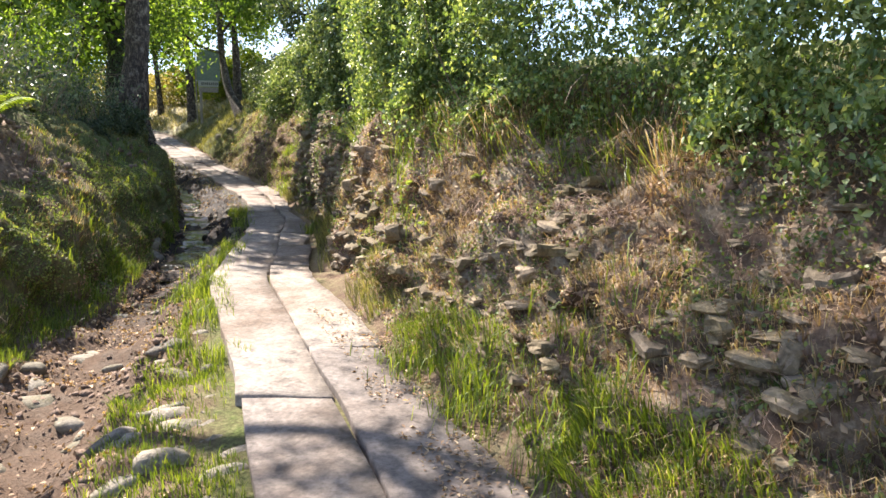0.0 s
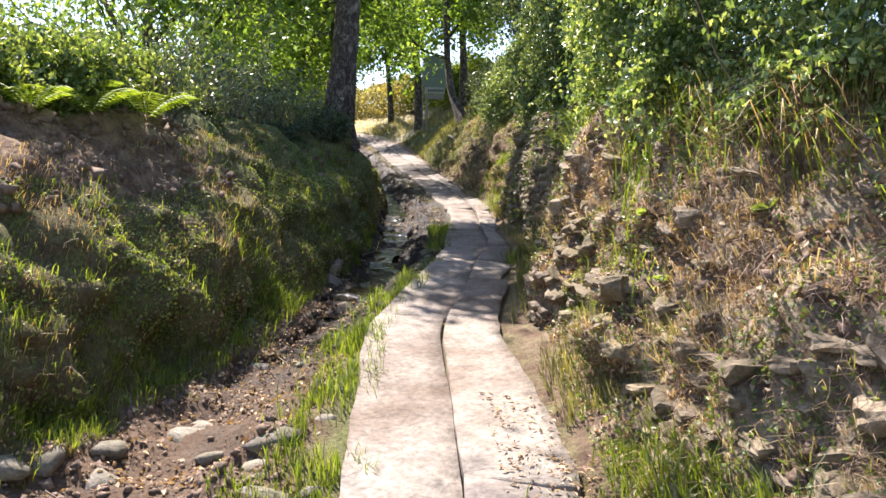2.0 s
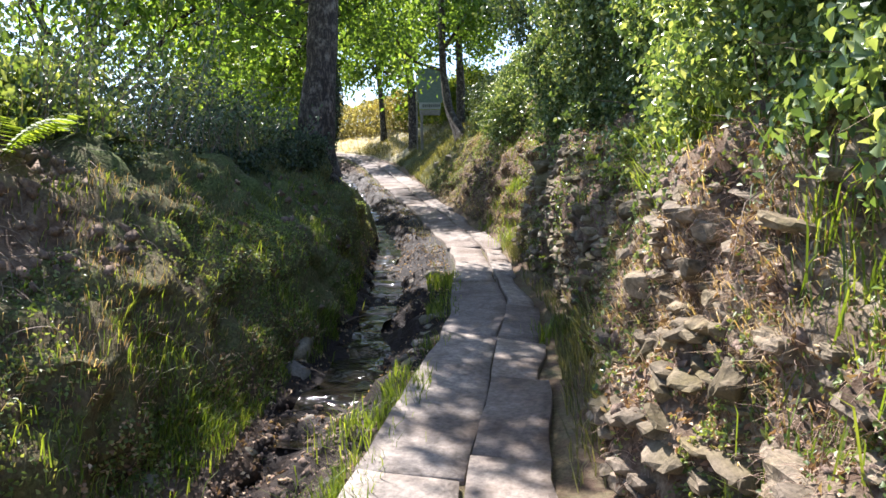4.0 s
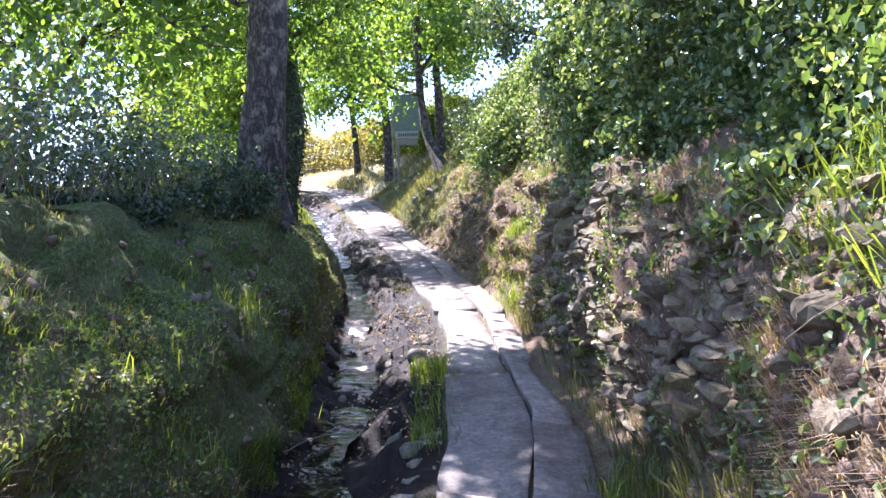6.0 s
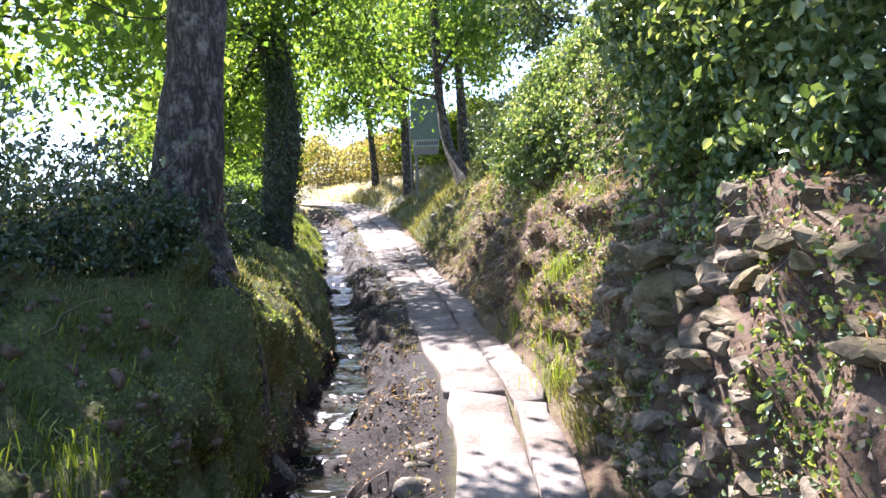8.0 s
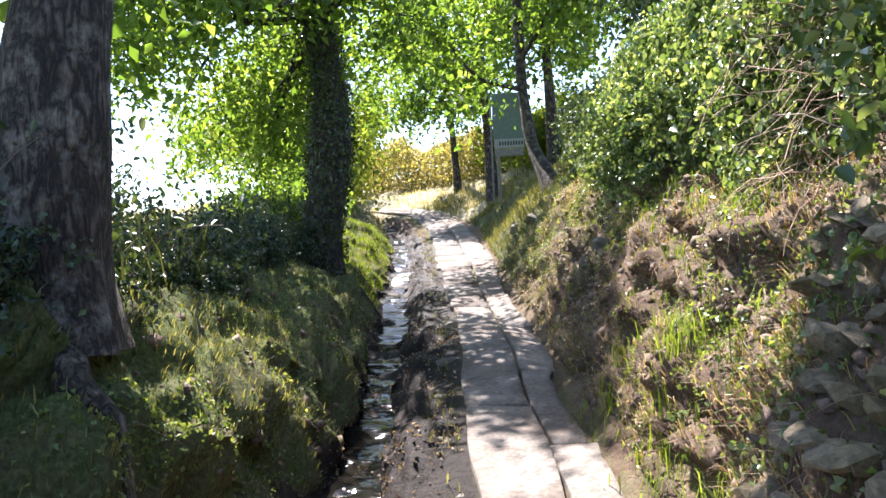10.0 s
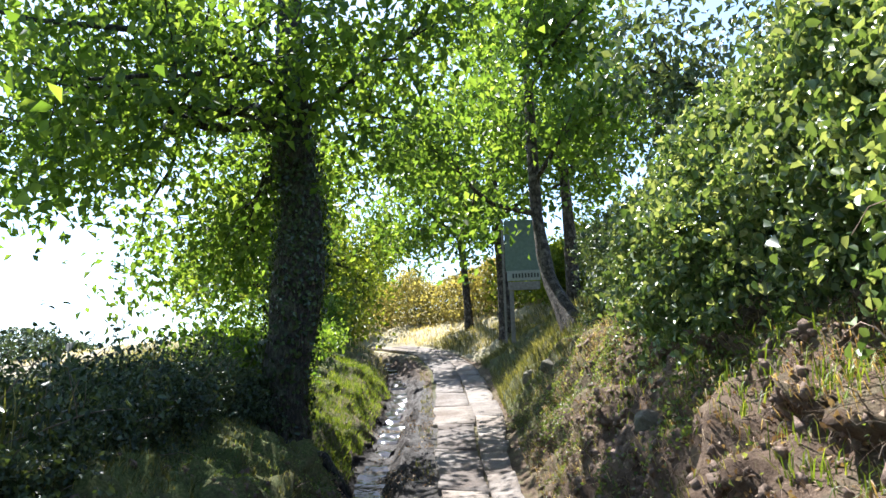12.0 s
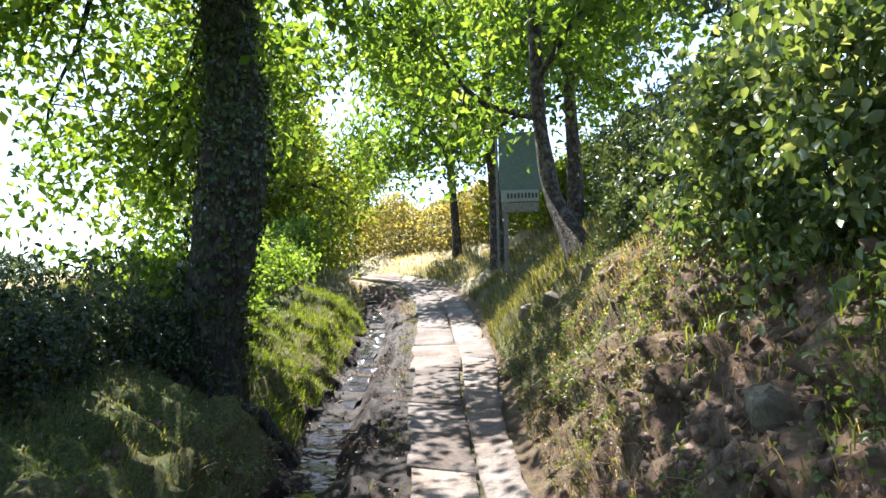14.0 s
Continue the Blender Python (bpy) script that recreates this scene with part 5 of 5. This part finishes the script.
# ---- stones ----
def stone_mesh(name, sx, sy, sz, seed, mat, rough=0.22, cuts=2, planes=9, keep=0.72, round_off=True, square=0.7):
    """A stone: a ball cut by random planes, which leaves broken faces and blunt edges."""
    rand = np.random.default_rng(900 + seed)
    bm = bmesh.new()
    if round_off:
        bmesh.ops.create_icosphere(bm, subdivisions=cuts, radius=1)
        co = np.array([v.co[:] for v in bm.verts])
        q = np.sign(co) * np.abs(co) ** square
    else:
        bmesh.ops.create_cube(bm, size=1.5)
        bmesh.ops.subdivide_edges(bm, edges=list(bm.edges), cuts=2, use_grid_fill=True)
        co = np.array([v.co[:] for v in bm.verts])
        q = co * (1 + 0.12 * rand.random((len(co), 1))) + 0.04 * rand.normal(size=co.shape)
    for _ in range(planes):
        n = unit(rand.normal(size=3))
        over = np.maximum(q @ n - keep * rand.uniform(0.75, 1.15), 0)
        q = q - over[:, None] * n
    if not round_off:
        q *= (1 + 0.1 * value_noise(q + seed * 1.7, 0.5, seed) + 0.05 * rand.normal(size=len(q)))[:, None]
    if round_off:
        q *= (1 + rough * 0.4 * value_noise(co + seed * 3.1, 0.6, seed))[:, None]
    q *= np.array([sx, sy, sz]) / 2 * 1.15
    for v, c in zip(bm.verts, q):
        v.co = c
    me = bpy.data.meshes.new(name)
    bm.to_mesh(me)
    bm.free()
    me.materials.append(mat)
    return me


def place_on(p, nrm, rand, turn=0.5, sink=0.0, spin=None):
    """A pose with z along the normal, at p."""
    z = Vector(unit(nrm + turn * 0.3 * rand.normal(size=3)))
    x = Vector((0.0, 1.0, 0.12)) + Vector(rand.normal(size=3) * turn * 0.35)
    if spin is not None:
        x = Vector((math.cos(spin), math.sin(spin), 0))
    y = z.cross(x).normalized()
    x = y.cross(z)
    m = Matrix((x, y, z)).transposed().to_4x4()
    m.translation = Vector(p) - z * sink
    return m


rs = np.random.default_rng(303)


def on_bank(y, st):
    """The point of the ground and its normal at a distance and a station."""
    i = int(np.argmin(np.abs(ROWS_Y - y)))
    p = np.array([np.interp(st, STATION, GRID[i, :, 0]), y, np.interp(st, STATION, GRID[i, :, 2])])
    return p, NORM[i, int(np.argmin(np.abs(STATION - st)))]


flat_stones = [stone_mesh("stone", *s, k, WALLSTONE, 0.15, 2, 8, 0.85, False) for k, s in enumerate([(0.2, 0.06, 0.2), (0.16, 0.05, 0.18), (0.12, 0.08, 0.14), (0.24, 0.055, 0.22), (0.1, 0.04, 0.12), (0.17, 0.09, 0.18), (0.22, 0.07, 0.2), (0.09, 0.07, 0.1)])]
round_stones = [stone_mesh("stone", *s, 60 + k, WALLSTONE, 0.5, 2, 9, 0.86, True, 0.42) for k, s in enumerate([(0.24, 0.1, 0.22), (0.18, 0.12, 0.2), (0.14, 0.08, 0.16), (0.28, 0.11, 0.22), (0.11, 0.07, 0.14), (0.2, 0.13, 0.2), (0.3, 0.12, 0.22), (0.14, 0.11, 0.16), (0.22, 0.07, 0.2)])]


def wall_courses(label, y0, y1, shapes, low, high, pitch, step, fill, seed, bed=0.8, large=1.15):
    """A stretch of rough dry-stone walling, course over course, with gaps where stones have fallen out."""
    rand = np.random.default_rng(seed)
    root = tagged(new("stone_wall"), label, "wall", kind="structure")
    st = low
    while st < high:
        y = y0 + rand.uniform(0, step)
        while y < y1:
            at = st + 0.05 * math.sin(y * 2.1 + st) + rand.normal() * 0.035
            gaps = float(value_noise(np.array([[y, at, 3.0]]), 0.55, seed)[0])
            if gaps < fill(y, at):
                p, nrm = on_bank(y, at)
                out = unit(nrm * (1 - 0.9 * (bed > 1)) + np.array([-1.0, -0.3, 0.0]) * bed)
                child("stone", shapes[rand.integers(len(shapes))], root, m=place_on(p, out, rand, 0.35, 0.012 if bed < 1 else 0.03) @ Matrix.Scale(rand.uniform(0.45, large), 4))
            y += step * rand.uniform(0.75, 1.4)
        st += pitch * rand.uniform(0.85, 1.15)
    return root


wall = wall_courses("tumbled flat stones of an old wall showing through the bank", 1.0, 6.7, flat_stones, 13.2, 14.9, 0.12, 0.18,
                    lambda y, st: np.interp(y, [1, 2, 3.2, 3.7, 4.6, 5.2, 6.7], [0.65, 0.7, 0.6, 0.3, 0.3, 0.45, 0.45]) - 0.25 * (st > 14.3), 81, 1.2, 1.1)
wall_courses("dry-stone retaining wall of rough grey-brown stones", 6.7, 10.2, round_stones, 13.1, 15.0, 0.115, 0.125, lambda y, st: 0.3, 82, 0.8, 0.66)
wall_courses("crumbling dry-stone wall with earth between its stones", 10.2, 13.4, round_stones, 13.1, 14.9, 0.12, 0.13, lambda y, st: np.interp(y, [10.2, 12.6, 13.4], [0.35, 0.3, -0.2]), 83, 0.8, 0.7)
for x, y, s in ((-1.98, 11.7, (0.46, 0.26, 0.2)), (-2.14, 12.1, (0.26, 0.2, 0.2)), (-1.88, 11.2, (0.34, 0.2, 0.12))):
    me = stone_mesh("stone", *s, int(abs(x * 100)), WALLSTONE, 0.3, 3, 9, 0.8)
    me.polygons.foreach_set("use_smooth", np.ones(len(me.polygons), bool))
    child("stone", me, wall, m=pose(x, y, height_at(x, y) - 0.02, rs.uniform(-12, 12), rs.uniform(-12, 12), 100 + rs.uniform(-25, 25)))



def face_at(y, z):
    """Where the face of the stony bank stands at a distance and a height."""
    i = int(np.argmin(np.abs(ROWS_Y - y)))
    k = (STATION >= 12.9) & (STATION <= 16.5)
    h = np.maximum.accumulate(GRID[i, k, 2])
    return float(np.interp(z, h + 1e-5 * np.arange(len(h)), GRID[i, k, 0]))


# large stones standing out of the bank: distance, height, (length, height, depth), tilt
for y, z, s, tilt in ((6.0, 1.06, (0.24, 0.2, 0.26), 12), (5.68, 1.22, (0.34, 0.2, 0.24), -8), (6.62, 1.32, (0.2, 0.4, 0.2), 35), (6.5, 1.12, (0.3, 0.12, 0.24), 20), (7.0, 1.5, (0.36, 0.12, 0.3), -6),
                      (5.09, 0.9, (0.26, 0.13, 0.26), 28), (4.87, 0.86, (0.22, 0.12, 0.22), 34), (4.45, 1.12, (0.28, 0.16, 0.26), 40), (4.3, 0.9, (0.3, 0.12, 0.24), -15), (5.4, 0.98, (0.22, 0.11, 0.2), 8),
                      (2.55, 0.9, (0.15, 0.2, 0.16), 20), (2.7, 0.97, (0.34, 0.07, 0.26), -4), (2.35, 1.22, (0.22, 0.09, 0.22), 5), (2.2, 1.1, (0.26, 0.06, 0.22), -6), (2.4, 0.86, (0.3, 0.06, 0.24), 10), (2.9, 1.05, (0.24, 0.08, 0.22), -8), (2.25, 0.98, (0.2, 0.1, 0.2), 6),
                      (9.0, 2.0, (0.22, 0.2, 0.24), 6), (8.38, 1.97, (0.26, 0.2, 0.26), -10), (8.46, 1.82, (0.2, 0.16, 0.24), 12), (8.07, 1.74, (0.28, 0.2, 0.28), -5), (8.24, 1.7, (0.24, 0.16, 0.24), 8), (7.9, 1.5, (0.3, 0.18, 0.26), 4), (8.7, 1.6, (0.2, 0.14, 0.22), -6),
                      (7.5, 1.62, (0.34, 0.22, 0.28), 6), (7.35, 1.36, (0.28, 0.18, 0.26), -7), (7.6, 1.2, (0.3, 0.16, 0.26), 5), (11.9, 2.5, (0.55, 0.22, 0.4), 2), (12.15, 2.4, (0.26, 0.24, 0.26), -4), (12.35, 2.24, (0.3, 0.16, 0.26), 10), (12.1, 2.22, (0.28, 0.14, 0.26), -12), (11.7, 2.26, (0.4, 0.16, 0.3), 8)):
    me = stone_mesh("stone", *s, int(y * 100) % 97, WALLSTONE, 0.5, 3, 9, 0.86, True, 0.45)
    child("stone", me, wall, m=Matrix.Translation((face_at(y, z) + 0.04, y, z)) @ Matrix(((0, 0, -1, 0), (1, 0, 0, 0), (0, 1, 0, 0), (0, 0, 0, 1))) @ pose(0, 0, 0, rs.normal() * 9, 14 + rs.normal() * 12, tilt) @ Matrix.Scale(0.62, 4))

loose = [stone_mesh("stone", *s, 20 + k, COBBLE, 0.3, 2, 10, 0.72) for k, s in enumerate([(0.22, 0.17, 0.09), (0.14, 0.11, 0.07), (0.34, 0.22, 0.09), (0.1, 0.08, 0.06)])]
p, nrm = scatter(4.0, 1.2, 13, 7.1, 10.2, rs, 1.0, 0.8, 31)
for k in range(min(len(p), 80)):
    ob = new("stone", loose[rs.integers(4)])
    ob.matrix_basis = place_on(p[k], nrm[k], rs, 0.5, 0.012) @ Matrix.Scale(rs.uniform(0.6, 1.15), 4)
    tagged(ob, "rounded grey-brown stone lying in the muddy gully", "stone", "stones in the gully")
for x, y, s in ((-6.2, 22.3, (0.34, 0.26, 0.24)), (-6.75, 23.2, (0.45, 0.36, 0.3)), (-3.9, 17.0, (0.2, 0.17, 0.16))):
    ob = new("rock", stone_mesh("rock", *s, 77, COBBLE, 0.3, 3))
    ob.matrix_basis = pose(x, y, height_at(x, y), 5, 8, 40)
    tagged(ob, "mossy rock set in the grassy bank", "rock")

for x, y, k in ((-2.35, 3.7, 2), (-2.1, 4.15, 0), (-2.5, 4.5, 2), (-2.65, 4.05, 0), (-1.95, 4.7, 1), (-2.75, 4.9, 0), (-2.3, 5.1, 1), (-2.6, 5.5, 0), (-2.9, 4.4, 2), (-2.2, 3.4, 0)):
    ob = new("stone", loose[k])
    ob.matrix_basis = pose(x, y, height_at(x, y) - 0.01, rs.uniform(-8, 8), rs.uniform(-8, 8), rs.uniform(0, 180))
    tagged(ob, "flat pale stone bedded in the trodden mud", "stone", "stones in the gully")
for me in loose:
    me.polygons.foreach_set("use_smooth", np.ones(len(me.polygons), bool))
# small gravel and rubble, past counting
ball = np.array([(1, 0, 0), (-1, 0, 0), (0, 1, 0), (0, -1, 0), (0, 0, 1), (0, 0, -1), (0.7, 0.7, 0.5), (-0.7, 0.6, -0.5)], float)
tri = np.array([(0, 6, 4), (6, 2, 4), (0, 2, 6), (2, 1, 4), (1, 3, 4), (3, 0, 4), (2, 0, 5), (7, 2, 5), (1, 7, 5), (1, 2, 7), (3, 1, 5), (0, 3, 5)])


def rubble(name, density, y0, y1, s0, s1, small, large, mat, label, seed):
    p, nrm = scatter(density, y0, y1, s0, s1, rs, 1.2, 0.5, seed)
    n = len(p)
    size = (small + (large - small) * rs.random((n, 1, 1)) ** 3) * rs.uniform(0.7, 1.3, (n, 8, 1)) * (rs.uniform(0.5, 1.3, (n, 1, 3)))
    turn = np.linalg.qr(rs.normal(size=(n, 3, 3)))[0]
    turn[:, 0] *= np.sign(np.linalg.det(turn))[:, None]
    v = p[:, None] + np.einsum("nij,nkj->nki", turn, ball[None] * size)
    f = tri[None] + 8 * np.arange(n)[:, None, None]
    tagged(new(name, mesh_from(name, v.reshape(-1, 3), f.reshape(-1, 3), mat)), label, "gravel", kind="stuff")


rubble("clods", 420, 0.5, 9, 7.1, 10.6, 0.006, 0.036, CLOD, "lumps of trodden mud and small stones", 36)
rubble("gravel", 190, 0.5, 8, 7.0, 10.9, 0.004, 0.022, CLOD, "gravel and crumbs of soil strewn over the mud", 33)
rubble("clods", 190, 8, 26, 7.0, 10.9, 0.004, 0.024, WET_SHADED_CLOD, "wet crumbs of mud beside the trickle, darkened for shade too", 39)
rubble("clods", 420, 2.5, 7.6, 5.0, 5.75, 0.008, 0.06, CLOD, "crumbling soil along the lip of the bank", 40)
rubble("rubble", 190, 0.5, 7, 13.0, 15.3, 0.006, 0.045, CLOD, "small broken stones and clods in the bank", 34)
rubble("clods", 70, 8.5, 20, 5.2, 7.3, 0.006, 0.05, CLOD, "clods and small stones on the shaded bank", 37)
rubble("rubble", 260, 13, 20, 13.3, 15.6, 0.006, 0.04, CLOD, "crumbling clods of dark earth on the bank", 38)
rubble("rubble", 170, 7, 22, 13.0, 15.6, 0.006, 0.05, CLOD, "stone chips and clods between the wall stones", 35)

ob = new("rock", stone_mesh("rock", 0.3, 0.55, 0.15, 5, WALLSTONE, 0.3, 3, 5, 0.8))
ob.data.polygons.foreach_set("use_smooth", np.ones(len(ob.data.polygons), bool))
ob.matrix_basis = pose(face_at(6.55, 1.7) + 0.16, 6.55, 1.7, 0, -12, 14)
tagged(ob, "smooth brown boulder jutting out of the bank", "rock")

edging = tagged(new("cobble_edging"), "mossy rounded edging stones beside the slab path", "edging", kind="structure")
setts = [stone_mesh("cobble", *s, 40 + k, COBBLE, 0.3, 2, 10, 0.78) for k, s in enumerate([(0.3, 0.15, 0.14), (0.24, 0.14, 0.14), (0.2, 0.13, 0.12), (0.34, 0.17, 0.14), (0.16, 0.13, 0.12)])]
for me in setts:
    me.polygons.foreach_set("use_smooth", np.ones(len(me.polygons), bool))
y = 0.6
while y < 21:
    lx = float(SLAB_L(y))
    for k, off in enumerate((0.15, 0.4, 0.66)):
        if (k == 0 and (y < 5.6 or y > 8.5) and (y < 12.5 or rs.random() < 0.45)) or (k == 1 and y < 5.2 and rs.random() < 0.9) or (k == 2 and y < 4.4 and rs.random() < 0.75):
            x = lx - off + rs.normal() * 0.03
            yy = y + 0.1 * k + rs.normal() * 0.03
            m = pose(x, yy, height_at(x, yy) - 0.045, rs.normal() * 7, rs.normal() * 7, 35 + rs.normal() * 14)
            child("cobble", setts[rs.integers(5)], edging, m=m @ Matrix.Scale(rs.uniform(0.6, 1.0), 4))
    y += rs.uniform(0.14, 0.2)


# ---- stone slabs of the path, one by one ----
def slab(y0, y1, f0, f1, rand, parent):
    """One slab between two joints and two fractions of the path's width, with worn edges and a skirt down into the soil."""
    ny, nx = max(4, int((y1 - y0) / 0.16)), 5
    gap = 0.012
    ys = np.linspace(y0 + gap + rand.uniform(0, 0.012), y1 - gap, ny)
    fs = np.linspace(0, 1, nx)
    wob0, wob1 = rand.uniform(0, 40), rand.uniform(0, 40)
    v = np.zeros((ny, nx, 3))
    tip = rand.normal(size=2) * 0.012
    skew = rand.normal() * 0.05
    for k, yy in enumerate(ys):
        l, r = float(SLAB_L(yy)), float(SLAB_R(yy))
        c0, c1 = f0(yy), f1(yy)
        edge = np.array([[yy, wob0, 0.0], [yy, wob1, 5.0]])
        w = value_noise(edge, 0.5, 2) * 0.03 + value_noise(edge, 0.16, 6) * 0.012
        left = l + (r - l) * c0 + gap + w[0] * (1.0 if c0 == 0 else 0.5)
        right = l + (r - l) * c1 - gap + w[1] * (1.4 if c1 == 1 else 0.5)
        v[k, :, 0] = left + (right - left) * fs
        v[k, :, 1] = yy + skew * (fs - 0.5)
        v[k, :, 2] = LEVEL(yy) + 0.02 + tip[0] * (fs - 0.5) * 2 + tip[1] * (k / ny - 0.5)
    v[..., 2] += 0.006 * value_noise(v.reshape(-1, 3), 0.22, 8).reshape(ny, nx)
    o = np.array([v[..., 0].mean(), v[..., 1].mean(), v[..., 2].mean()])
    rim = np.concatenate([v[0, :], v[1:, -1], v[-1, -2::-1], v[-2:0:-1, 0]])
    idx = np.arange(ny * nx).reshape(ny, nx)
    faces = [(idx[i, j], idx[i, j + 1], idx[i + 1, j + 1], idx[i + 1, j]) for i in range(ny - 1) for j in range(nx - 1)]
    loop = [*idx[0, :], *idx[1:, -1], *idx[-1, -2::-1], *idx[-2:0:-1, 0]]
    n = ny * nx
    grow = unit((rim - o) * np.array([1, 1, 0]))
    worn = rim + grow * 0.008 - np.array([0, 0, 0.012])
    low = worn - np.array([0, 0, 0.12])
    verts = np.concatenate([v.reshape(-1, 3), worn, low]) - o
    m = len(rim)
    for k in range(m):
        a, b2 = loop[k], loop[(k + 1) % m]
        faces.append((b2, a, n + k, n + (k + 1) % m))
        faces.append((n + (k + 1) % m, n + k, n + m + k, n + m + (k + 1) % m))
    me = mesh_from("slab", verts, np.array(faces), SLAB)
    child("slab", me, parent, m=Matrix.Translation(o))


path = tagged(new("slab_path"), "narrow path of worn grey stone slabs in two rows", "path", kind="structure")
LEFT_JOINTS = (-3.0, 0.9, 3.95, 6.95, 9.25, 11.2, 13.4, 15.3, 17.1, 18.95, 20.65, 22.3, 23.8, 25.5, 27.2, 28.8, 30.3, 31.9, 33.5)
RIGHT_JOINTS = (-3.0, 1.4, 4.75, 7.2, 8.3, 9.1, 10.2, 11.6, 13.2, 14.7, 16.2, 17.8, 19.6, 21.1, 22.9, 24.4, 26.0, 27.9, 29.5, 31.2, 33.5)
for joints, f0, f1 in ((LEFT_JOINTS, lambda y: 0, CRACK), (RIGHT_JOINTS, CRACK, lambda y: 1)):
    for a, b in zip(joints[:-1], joints[1:]):
        slab(a, b, f0, f1, rs, path)
